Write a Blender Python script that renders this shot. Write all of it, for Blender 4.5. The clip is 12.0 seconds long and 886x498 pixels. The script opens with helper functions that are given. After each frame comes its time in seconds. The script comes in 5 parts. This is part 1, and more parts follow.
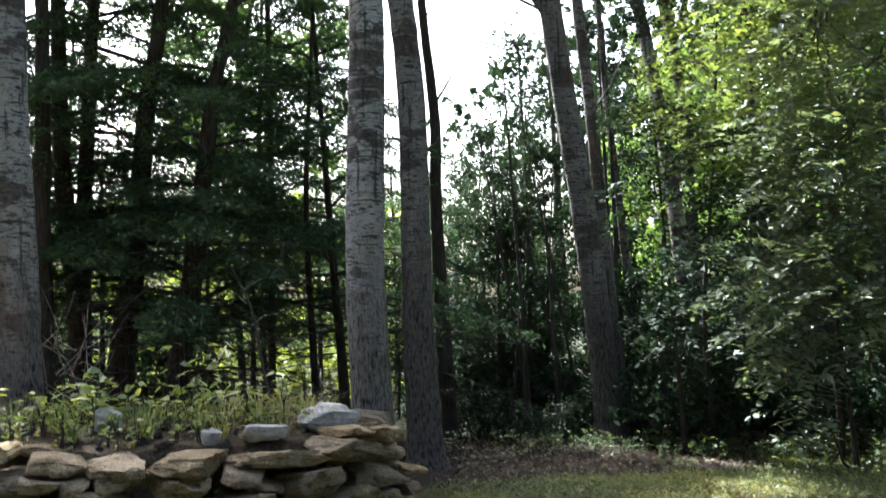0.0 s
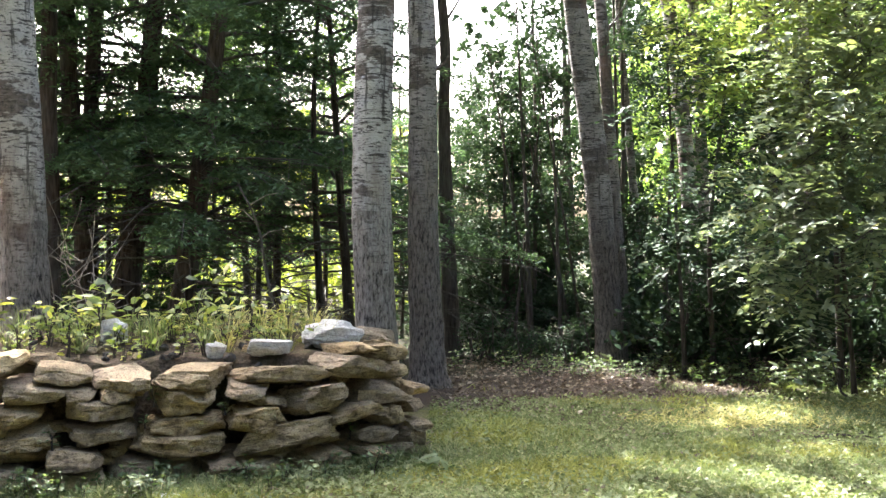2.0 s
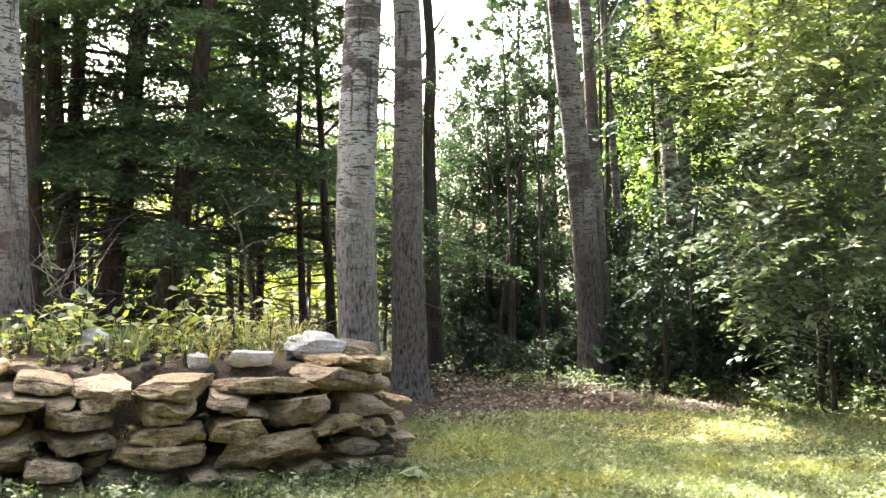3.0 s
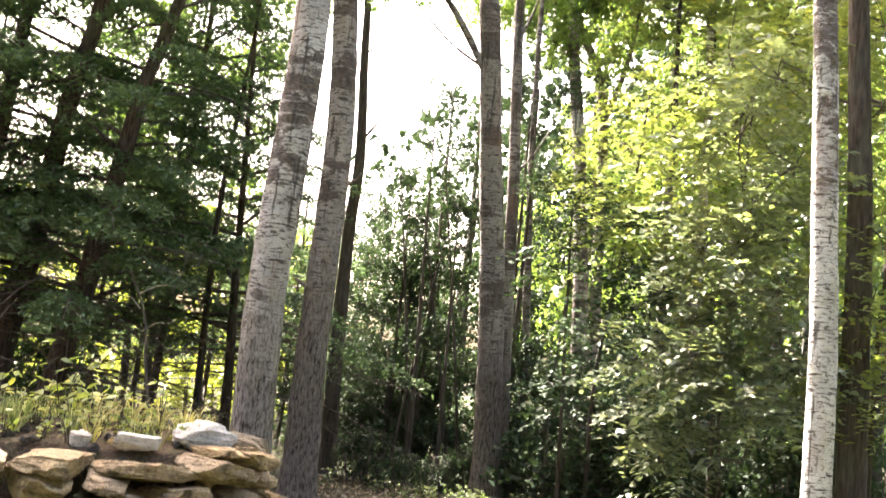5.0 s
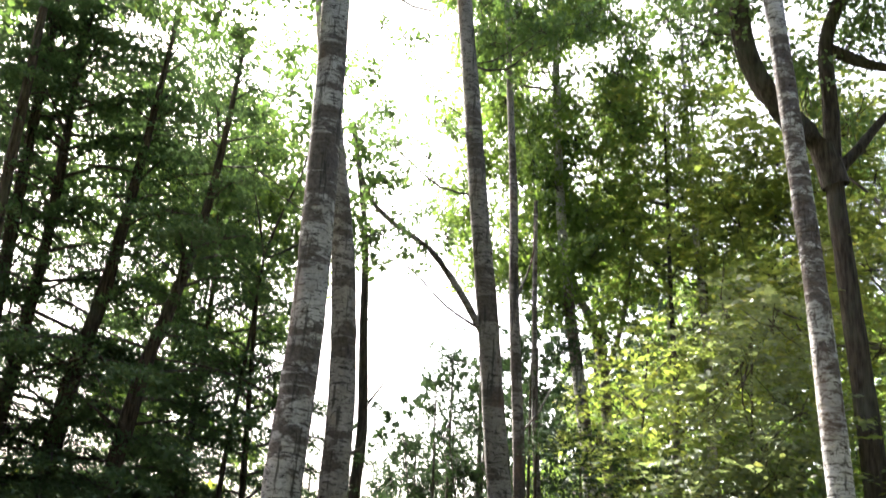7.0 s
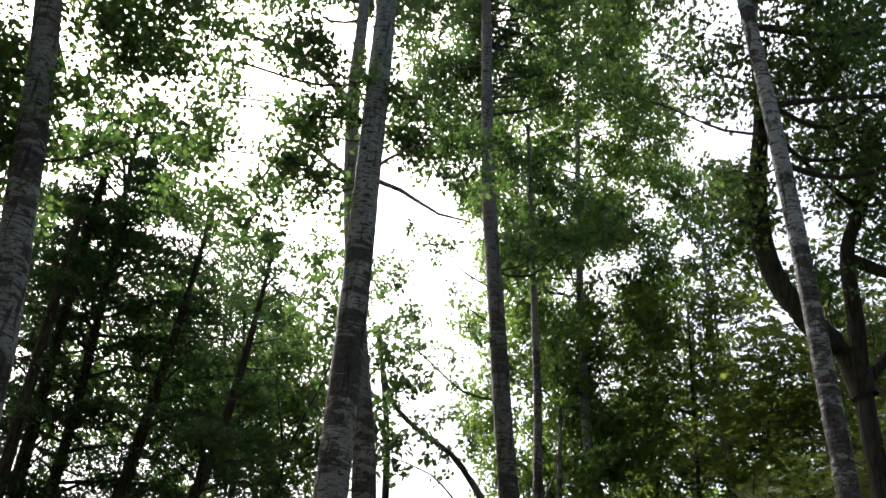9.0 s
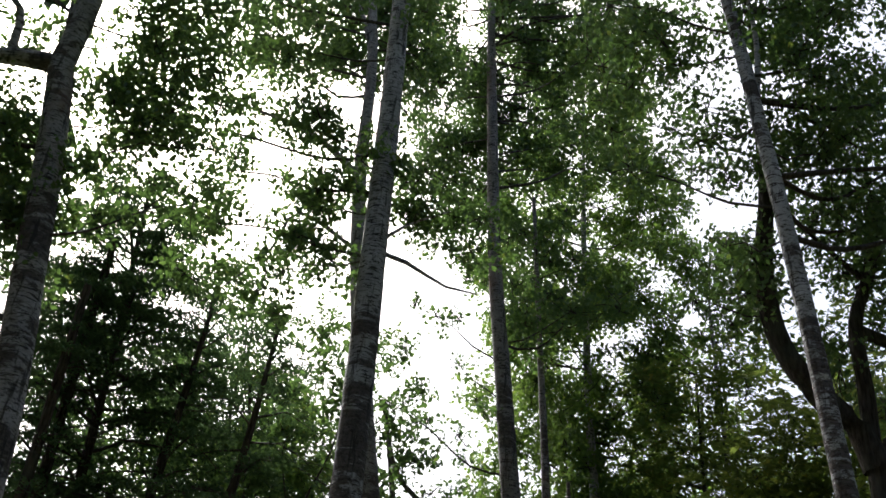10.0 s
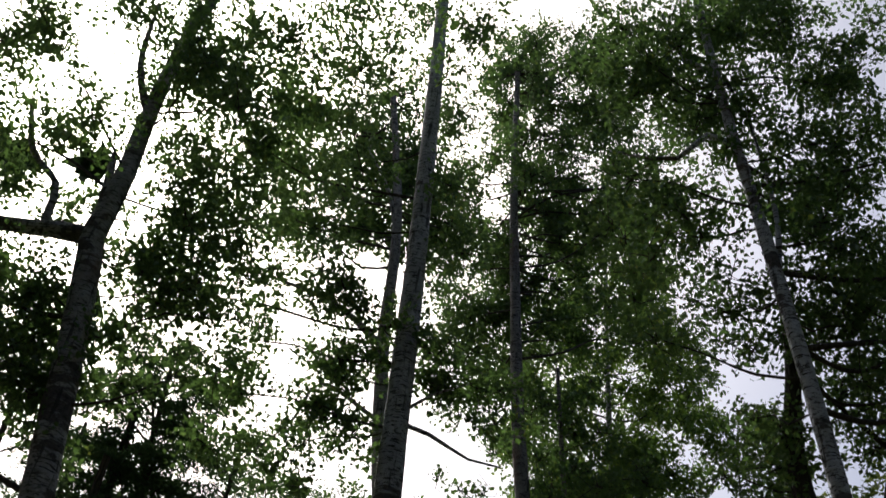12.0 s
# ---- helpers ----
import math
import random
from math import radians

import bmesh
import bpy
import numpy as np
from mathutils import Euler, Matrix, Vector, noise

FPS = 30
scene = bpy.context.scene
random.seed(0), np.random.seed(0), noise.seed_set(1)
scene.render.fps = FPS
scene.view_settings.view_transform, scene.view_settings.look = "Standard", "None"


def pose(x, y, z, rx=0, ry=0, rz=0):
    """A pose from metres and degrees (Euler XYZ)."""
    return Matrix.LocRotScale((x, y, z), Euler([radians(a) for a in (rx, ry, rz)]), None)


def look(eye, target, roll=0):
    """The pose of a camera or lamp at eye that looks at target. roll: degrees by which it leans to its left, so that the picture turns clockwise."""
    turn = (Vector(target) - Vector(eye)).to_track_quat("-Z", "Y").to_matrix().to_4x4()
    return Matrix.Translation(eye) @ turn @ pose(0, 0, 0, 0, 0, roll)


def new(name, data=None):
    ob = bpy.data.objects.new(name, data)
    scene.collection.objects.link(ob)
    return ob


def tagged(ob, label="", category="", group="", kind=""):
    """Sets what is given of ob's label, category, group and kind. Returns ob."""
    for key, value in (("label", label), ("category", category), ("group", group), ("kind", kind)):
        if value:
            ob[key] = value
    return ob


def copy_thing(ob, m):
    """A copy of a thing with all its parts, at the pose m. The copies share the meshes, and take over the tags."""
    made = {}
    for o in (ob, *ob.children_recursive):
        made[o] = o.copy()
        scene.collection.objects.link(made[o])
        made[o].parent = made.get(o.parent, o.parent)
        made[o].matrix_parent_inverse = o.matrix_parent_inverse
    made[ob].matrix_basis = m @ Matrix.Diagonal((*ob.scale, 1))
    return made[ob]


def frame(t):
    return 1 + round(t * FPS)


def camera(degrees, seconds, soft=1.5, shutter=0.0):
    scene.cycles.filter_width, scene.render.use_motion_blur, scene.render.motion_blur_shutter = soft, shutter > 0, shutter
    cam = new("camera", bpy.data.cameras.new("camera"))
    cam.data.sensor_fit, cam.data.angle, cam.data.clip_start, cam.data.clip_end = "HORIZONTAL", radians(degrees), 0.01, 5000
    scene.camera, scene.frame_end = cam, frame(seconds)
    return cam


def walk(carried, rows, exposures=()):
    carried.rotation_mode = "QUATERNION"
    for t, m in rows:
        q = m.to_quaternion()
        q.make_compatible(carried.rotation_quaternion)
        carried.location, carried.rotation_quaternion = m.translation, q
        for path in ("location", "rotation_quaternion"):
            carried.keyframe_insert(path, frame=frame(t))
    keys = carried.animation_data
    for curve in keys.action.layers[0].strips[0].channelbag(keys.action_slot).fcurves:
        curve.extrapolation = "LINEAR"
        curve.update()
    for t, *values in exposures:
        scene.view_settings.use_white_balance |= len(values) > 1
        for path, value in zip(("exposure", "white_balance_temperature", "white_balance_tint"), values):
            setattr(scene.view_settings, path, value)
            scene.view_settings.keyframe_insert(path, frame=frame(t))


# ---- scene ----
cam = camera(44.0, 12.0, soft=1.45, shutter=0.4)
EYE = (0.0, 0.0, 1.5)
# seconds, degrees to the left, degrees up, degrees of lean
ROWS = [
    (0.0, -0.53, 4.03, 1.69),
    (0.5, -0.93, 1.49, 0.91),
    (1.0, -0.4, 0.54, 0.18),
    (1.5, 0.0, -0.2, 0.0),
    (2.0, -0.15, -0.12, 0.26),
    (2.5, -0.41, -0.07, 0.07),
    (3.0, -1.0, 0.55, -0.35),
    (3.2, -1.17, 0.58, -0.83),
    (4.8, -4.61, 5.62, -6.4),
    (5.0, -5.24, 6.49, -6.96),
    (5.5, -4.94, 10.25, -5.13),
    (6.0, -4.7, 14.16, -4.58),
    (6.5, -4.36, 16.8, -4.34),
    (7.0, -3.8, 20.13, -4.46),
    (7.5, -3.12, 23.51, -4.51),
    (7.7, -2.85, 24.82, -4.69),
    (9.3, -1.2, 31.88, -6.32),
    (9.5, -1.06, 32.76, -6.25),
    (10.0, -0.45, 34.36, -6.57),
    (10.5, 0.26, 36.34, -6.73),
    (11.0, 0.95, 38.86, -7.2),
    (11.5, 1.72, 40.99, -8.08),
    (12.0, 2.58, 43.02, -8.62),
]


def held(yaw, pitch, roll):
    return pose(*EYE, 0, 0, yaw) @ pose(0, 0, 0, pitch, 0, 0) @ pose(0, 0, 0, 0, roll, 0) @ pose(0, 0, 0, 90, 0, 0)


walk(cam, [(t, held(yaw, pitch, roll)) for t, yaw, pitch, roll in ROWS],
     exposures=[(0.0, 2.33, 5500, 7), (0.5, 2.9, 5750, 8), (1.0, 3.2, 5900, 9), (2.5, 3.7, 6150, 11), (3.0, 3.84, 6350, 13), (5.0, 3.97, 6900, 17), (6.0, 3.87, 6900, 17), (7.0, 2.75, 6300, 10), (7.5, 2.12, 6150, 9), (9.5, 0.93, 5850, 9), (11.0, 0.0, 5800, 9), (12.0, -0.35, 5800, 10)])

# ---- light: a hazy bright sky and the sun ahead, to the left ----
SUN_AZ, SUN_EL = radians(-30.6), radians(49.0)
world = bpy.data.worlds.new("sky")
scene.world = world
world.use_nodes = True
wn = world.node_tree.nodes
sky = wn.new("ShaderNodeTexSky")
sky.sky_type = "NISHITA"
sky.sun_disc = False
sky.sun_elevation, sky.sun_rotation = SUN_EL, SUN_AZ
sky.air_density, sky.dust_density, sky.ozone_density = 1.0, 9.0, 0.3
wn["Background"].inputs["Strength"].default_value = 0.15
world.node_tree.links.new(sky.outputs[0], wn["Background"].inputs["Color"])

sun_data = bpy.data.lights.new("sun", "SUN")
sun_data.energy, sun_data.angle, sun_data.color = 5.0, radians(0.5), (1.0, 0.95, 0.86)
sun = new("sun", sun_data)
sun_way = Vector((math.sin(SUN_AZ) * math.cos(SUN_EL), math.cos(SUN_AZ) * math.cos(SUN_EL), math.sin(SUN_EL)))
sun.matrix_world = look(sun_way * 60, (0, 0, 0))


# ---- materials ----
class Nodes:
    """A short hand for the nodes of one material."""

    def __init__(self, name, shift=False):
        self.shift = shift
        self.mat = bpy.data.materials.new(name)
        self.mat.use_nodes = True
        self.tree = self.mat.node_tree
        self.tree.nodes.clear()
        self.out = self.tree.nodes.new("ShaderNodeOutputMaterial")

    def node(self, kind, **values):
        n = self.tree.nodes.new("ShaderNode" + kind)
        for key, value in values.items():
            n.inputs[key].default_value = value
        return n

    def link(self, a, b):
        self.tree.links.new(a, b)

    def coords(self, scale, kind="Object"):
        m = self.node("Mapping", Scale=scale)
        self.link(self.node("TexCoord").outputs[kind], m.inputs["Vector"])
        if self.shift:
            own = self.node("VectorMath")
            own.operation = "MULTIPLY_ADD"
            self.link(self.node("ObjectInfo").outputs["Random"], own.inputs[0])
            own.inputs[1].default_value = (41.0, 23.0, 87.0)
            self.link(m.outputs["Vector"], own.inputs[2])
            return own.outputs[0]
        return m.outputs["Vector"]

    def noise(self, scale, size=1.0, detail=4.0, rough=0.55, kind="Object"):
        n = self.node("TexNoise", Scale=size, Detail=detail, Roughness=rough)
        self.link(self.coords(scale, kind), n.inputs["Vector"])
        return n.outputs["Fac"]

    def ramp(self, fac, *stops):
        r = self.node("ValToRGB")
        e = r.color_ramp.elements
        while len(e) < len(stops):
            e.new(0.5)
        for el, (at, c) in zip(e, stops):
            el.position, el.color = at, (c, c, c, 1) if isinstance(c, (int, float)) else (*c, 1)
        self.link(fac, r.inputs["Fac"])
        return r.outputs["Color"]

    def mix(self, fac, a, b, how="MIX"):
        m = self.tree.nodes.new("ShaderNodeMix")
        m.data_type, m.blend_type = "RGBA", how
        for socket, value in ((m.inputs[0], fac), (m.inputs[6], a), (m.inputs[7], b)):
            if isinstance(value, (int, float)):
                socket.default_value = value
            elif isinstance(value, tuple):
                socket.default_value = (*value, 1)
            else:
                self.link(value, socket)
        return m.outputs[2]

    def bump(self, height, strength=0.5, distance=0.02):
        b = self.node("Bump", Strength=strength, Distance=distance)
        self.link(height, b.inputs["Height"])
        return b.outputs["Normal"]

    def surface(self, color, rough=0.85, normal=None, spec=0.3):
        p = self.node("BsdfPrincipled", Roughness=rough)
        p.inputs["Specular IOR Level"].default_value = spec
        if isinstance(color, tuple):
            p.inputs["Base Color"].default_value = (*color, 1)
        else:
            self.link(color, p.inputs["Base Color"])
        if normal is not None:
            self.link(normal, p.inputs["Normal"])
        self.link(p.outputs[0], self.out.inputs[0])
        return self.mat


def pale_bark(name, light, dark, blotch, furrow_top, clean=30.0, peeled=None):
    """Smooth pale bark with short dark cross bars and broad dark scar bands, finely cracked near the foot; smoother above the height clean."""
    n = Nodes(name, True)
    sep = n.node("SeparateXYZ")
    n.link(n.node("TexCoord").outputs["Object"], sep.inputs[0])

    def sums(a, k, b):
        m = n.node("Math")
        m.operation = "MULTIPLY_ADD"
        n.link(a, m.inputs[0])
        m.inputs[1].default_value = k
        if isinstance(b, (int, float)):
            m.inputs[2].default_value = b
        else:
            n.link(b, m.inputs[2])
        return m.outputs[0]

    dashes = n.noise((8, 8, 58), 1.0, 3, 0.55)
    arcs = n.noise((2.2, 2.2, 17), 1.0, 5, 0.6)
    grain = n.noise((24, 24, 34), 1.0, 6, 0.75)
    big = n.noise((0.9, 0.9, 2.4), 1.0, 3, 0.5)
    ragged = n.noise((4.5, 4.5, 11), 1.0, 9, 0.7)
    shade = n.noise((5, 5, 3), 1.0, 5, 0.65)
    pale = n.mix(n.ramp(shade, (0.38, 0.0), (0.62, 1.0)), tuple(c * 0.68 for c in light), light)
    pale = n.mix(n.ramp(grain, (0.36, 0.5), (0.48, 0.0)), pale, tuple(c * 0.3 for c in light))
    col = n.mix(n.ramp(dashes, (0.385, 0.0), (0.43, 1.0)), dark, pale)
    col = n.mix(n.ramp(arcs, (0.315, 0.0), (0.35, 1.0)), dark, col)
    flecks = n.noise((19, 19, 44), 1.0, 5, 0.7)
    col = n.mix(n.ramp(flecks, (0.405, 0.85), (0.44, 0.0)), col, dark)
    # broad ragged dark bands, with paler arcs left between
    high = n.node("MapRange")
    high.inputs["From Min"].default_value = clean
    high.inputs["From Max"].default_value = clean + 2.5
    high.inputs["To Max"].default_value = -0.16
    n.link(sep.outputs["Z"], high.inputs["Value"])
    low = n.node("MapRange")
    low.inputs["From Min"].default_value = 1.8
    low.inputs["From Max"].default_value = 4.4
    low.inputs["To Min"].default_value = -0.055
    low.inputs["To Max"].default_value = 0.0
    n.link(sep.outputs["Z"], low.inputs["Value"])
    field = sums(low.outputs[0], 1.0, sums(big, 0.66, sums(ragged, 0.34, high.outputs[0])))
    scars = n.ramp(field, (blotch, 0.0), (blotch + 0.018, 0.9))
    scars = n.mix(n.ramp(arcs, (0.57, 0.0), (0.62, 0.75)), scars, (0.0, 0.0, 0.0))
    black = n.ramp(grain, (0.32, (0.018, 0.015, 0.014)), (0.7, (0.135, 0.11, 0.098)))
    col = n.mix(scars, col, black)
    streak = n.noise((15, 15, 1.3), 1.0, 5, 0.65)
    col = n.mix(n.ramp(streak, (0.575, 0.0), (0.62, 0.8)), col, (0.04, 0.036, 0.034))
    # rust stains
    stain = n.ramp(n.noise((1.9, 1.9, 0.6), 1.0, 4), (0.57, 0.0), (0.70, 0.5))
    col = n.mix(stain, col, (0.20, 0.12, 0.085))
    # cracks at the foot of the trunk
    furrow = n.noise((38, 38, 12), 1.0, 9, 0.74)
    foot_col = n.ramp(furrow, (0.40, (0.035, 0.03, 0.028)), (0.49, tuple(c * k for c, k in zip(light, (0.50, 0.47, 0.44)))), (0.64, tuple(c * k for c, k in zip(light, (0.86, 0.81, 0.77)))))
    foot_col = n.mix(stain, foot_col, (0.17, 0.10, 0.075))
    span = n.node("MapRange")
    span.inputs["From Min"].default_value = furrow_top - 2.8
    span.inputs["From Max"].default_value = furrow_top - 1.4
    n.link(sums(n.noise((9, 9, 1.6), 1.0, 6, 0.7), -4.0, sep.outputs["Z"]), span.inputs["Value"])
    col = n.mix(span.outputs[0], foot_col, col)
    if peeled:
        # a length of the trunk where the white skin has come off in patches
        band = n.node("MapRange")
        band.inputs["From Min"].default_value = peeled[0] + 1.0
        band.inputs["From Max"].default_value = peeled[1] + 1.0
        n.link(sums(n.noise((6, 6, 2.2), 1.0, 6, 0.7), 2.0, sep.outputs["Z"]), band.inputs["Value"])
        bare = n.ramp(band.outputs[0], (0.0, 0.0), (0.06, 0.85), (0.94, 0.85), (1.0, 0.0))
        bare = n.mix(n.ramp(ragged, (0.505, 0.0), (0.52, 0.92)), bare, (0.0, 0.0, 0.0))
        col = n.mix(bare, col, n.ramp(grain, (0.38, (0.028, 0.021, 0.02)), (0.64, (0.115, 0.086, 0.076))))
    relief = n.mix(span.outputs[0], furrow, n.mix(0.5, arcs, ragged))
    return n.surface(col, 0.85, n.bump(relief, 1.0, 0.05), 0.2)


def dark_bark(name, a, b):
    n = Nodes(name)
    furrow = n.noise((34, 34, 5), 1.0, 5, 0.6)
    patch = n.noise((3, 3, 2), 1.0, 3)
    col = n.ramp(furrow, (0.32, a), (0.68, b))
    col = n.mix(n.ramp(patch, (0.5, 0.0), (0.72, 0.55)), col, (0.085, 0.095, 0.075))
    return n.surface(col, 0.9, n.bump(furrow, 0.9, 0.02), 0.15)


def leaf(name, dark, light, yellow, share, through_it=0.45, gloss=0.08, warm=2.3, moss=None, green=2.5, rough=0.48):
    """Thin leaves: each one its own tone, part of the light passing through."""
    n = Nodes(name)
    rnd = n.node("NewGeometry").outputs["Random Per Island"]
    col = n.ramp(rnd, (0.0, dark), (0.55, light), (1 - share, light), (1.0, yellow))
    patch = n.noise((1.1, 1.1, 1.1), 1.0, 2)
    col = n.mix(n.ramp(patch, (0.35, 0.0), (0.65, 0.5)), col, light)
    if moss:
        col = n.mix(n.ramp(n.noise((0.55, 1.1, 1.0), 1.0, 4), (0.50, 0.0), (0.58, 0.9)), col, moss)
    diff = n.node("BsdfDiffuse")
    n.link(col, diff.inputs["Color"])
    trans = n.node("BsdfTranslucent")
    n.link(n.mix(0.35, col, (light[0] * warm, light[1] * green, light[2] * 0.95)), trans.inputs["Color"])
    one = n.node("MixShader")
    one.inputs[0].default_value = through_it
    n.link(diff.outputs[0], one.inputs[1])
    n.link(trans.outputs[0], one.inputs[2])
    shine = n.node("BsdfGlossy", Roughness=rough)
    two = n.node("MixShader")
    two.inputs[0].default_value = gloss
    n.link(one.outputs[0], two.inputs[1])
    n.link(shine.outputs[0], two.inputs[2])
    n.link(two.outputs[0], n.out.inputs[0])
    return n.mat


BARK_GREY = pale_bark("pale_grey_bark", (0.46, 0.44, 0.425), (0.05, 0.045, 0.043), 0.478, 1.9, 6.8)
BARK_DULL = pale_bark("dull_grey_bark", (0.32, 0.295, 0.275), (0.045, 0.04, 0.038), 0.49, 2.4, 6.8)
BARK_SCARRED = pale_bark("scarred_grey_bark", (0.40, 0.375, 0.355), (0.05, 0.045, 0.043), 0.495, 1.9)
BARK_BROWN = pale_bark("grey_brown_bark", (0.26, 0.235, 0.22), (0.04, 0.035, 0.033), 0.485, 1.9, 7.5)
BARK_WHITE = pale_bark("white_birch_bark", (0.52, 0.51, 0.51), (0.06, 0.05, 0.047), 0.545, 0.2, 30.0, (4.0, 6.6))
BARK_DARK = dark_bark("dark_furrowed_bark", (0.022, 0.018, 0.015), (0.085, 0.07, 0.06))
BARK_CONIFER = dark_bark("brown_conifer_bark", (0.024, 0.019, 0.016), (0.09, 0.07, 0.058))
TWIG = dark_bark("twig_bark", (0.04, 0.034, 0.03), (0.10, 0.085, 0.075))
DEAD_TWIG = dark_bark("dead_twig", (0.12, 0.10, 0.085), (0.28, 0.25, 0.21))

LEAF_ASPEN = leaf("aspen_leaf", (0.042, 0.075, 0.026), (0.085, 0.138, 0.042), (0.2, 0.2, 0.03), 0.05, 0.44, 0.06)
LEAF_POPLAR = leaf("poplar_leaf", (0.06, 0.105, 0.027), (0.125, 0.185, 0.042), (0.26, 0.24, 0.04), 0.06, 0.55, 0.06)
LEAF_MAPLE = leaf("maple_leaf", (0.055, 0.082, 0.042), (0.135, 0.17, 0.082), (0.36, 0.33, 0.06), 0.08, 0.46, 0.08, 2.2, None, 2.1, 0.5)
# maple leaf copy with the glow of sunlight put into its colour
LEAF_LIT = leaf("lit_maple_leaf", (0.055, 0.088, 0.022), (0.145, 0.185, 0.044), (0.4, 0.36, 0.05), 0.09, 0.6, 0.06, 2.2, None, 2.1, 0.5)
# leaf colour darkened to carry the shade of the understory
LEAF_SHADE = leaf("shade_toned_leaf", (0.017, 0.032, 0.017), (0.034, 0.056, 0.028), (0.08, 0.09, 0.035), 0.04, 0.16, 0.02)
# clearing leaves: full sun worked into a brighter, yellower colour
LEAF_SUN = leaf("sunlit_meadow_leaf", (0.11, 0.15, 0.025), (0.21, 0.24, 0.035), (0.30, 0.29, 0.05), 0.12, 0.5)
LEAF_WEED = leaf("weed_leaf", (0.06, 0.095, 0.025), (0.17, 0.205, 0.05), (0.46, 0.41, 0.06), 0.3, 0.5, 0.08)
NEEDLE = leaf("hemlock_needles", (0.038, 0.066, 0.036), (0.07, 0.112, 0.054), (0.07, 0.085, 0.03), 0.06, 0.25, 0.025)
LEAF_EDGE = leaf("edge_weed_leaf", (0.05, 0.078, 0.033), (0.11, 0.148, 0.058), (0.2, 0.2, 0.05), 0.08, 0.35, 0.05)
GRASS = leaf("grass_blade", (0.05, 0.066, 0.03), (0.17, 0.195, 0.085), (0.44, 0.40, 0.21), 0.22, 0.35, 0.03, 2.0, (0.24, 0.235, 0.05))
CLOVER = leaf("clover_leaf", (0.065, 0.085, 0.034), (0.185, 0.21, 0.10), (0.34, 0.35, 0.17), 0.1, 0.3, 0.03)
# dry straw colour, used also for the pale blades of the sun patch
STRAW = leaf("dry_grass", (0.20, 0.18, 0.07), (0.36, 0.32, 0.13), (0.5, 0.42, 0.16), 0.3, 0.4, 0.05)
LITTER = leaf("fallen_leaf", (0.055, 0.04, 0.03), (0.14, 0.105, 0.078), (0.38, 0.33, 0.25), 0.18, 0.1, 0.03)


def ground_material():
    """Short grass with moss, brown litter under the trees, forest floor behind with the shade put into its colour."""
    n = Nodes("lawn_and_forest_floor")
    fine = n.noise((60, 60, 60), 1.0, 5, 0.65)
    mid = n.noise((3.0, 3.0, 3.0), 1.0, 4)
    wide = n.noise((0.55, 1.1, 1.0), 1.0, 4)
    grass = n.ramp(fine, (0.36, (0.018, 0.022, 0.01)), (0.66, (0.18, 0.195, 0.072)))
    moss = n.ramp(fine, (0.3, (0.10, 0.10, 0.022)), (0.7, (0.21, 0.20, 0.045)))
    col = n.mix(n.ramp(wide, (0.50, 0.0), (0.58, 0.9)), grass, moss)
    dry = n.ramp(fine, (0.3, (0.14, 0.11, 0.07)), (0.7, (0.30, 0.25, 0.16)))
    col = n.mix(n.ramp(mid, (0.52, 0.0), (0.68, 0.7)), col, dry)
    brown = n.ramp(fine, (0.25, (0.025, 0.018, 0.014)), (0.75, (0.095, 0.07, 0.052)))
    sep = n.node("SeparateXYZ")
    n.link(n.node("TexCoord").outputs["Object"], sep.inputs[0])
    add = n.node("Math")
    add.operation = "MULTIPLY_ADD"
    n.link(mid, add.inputs[0])
    add.inputs[1].default_value = 1.8
    n.link(sep.outputs["Y"], add.inputs[2])
    side = n.node("Math")
    side.operation = "MULTIPLY_ADD"
    n.link(sep.outputs["X"], side.inputs[0])
    side.inputs[1].default_value = -0.22
    n.link(add.outputs[0], side.inputs[2])
    span = n.node("MapRange")
    span.inputs["From Min"].default_value = 10.6
    span.inputs["From Max"].default_value = 11.6
    n.link(side.outputs[0], span.inputs["Value"])
    col = n.mix(span.outputs[0], col, brown)
    # farther back the colour darkens to stand for the wood's shade
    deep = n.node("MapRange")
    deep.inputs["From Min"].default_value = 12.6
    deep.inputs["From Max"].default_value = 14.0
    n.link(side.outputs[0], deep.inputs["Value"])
    shaded_floor = n.ramp(fine, (0.3, (0.012, 0.012, 0.007)), (0.7, (0.045, 0.042, 0.022)))
    col = n.mix(deep.outputs[0], col, shaded_floor)
    return n.surface(col, 0.95, n.bump(fine, 0.9, 0.03), 0.1)


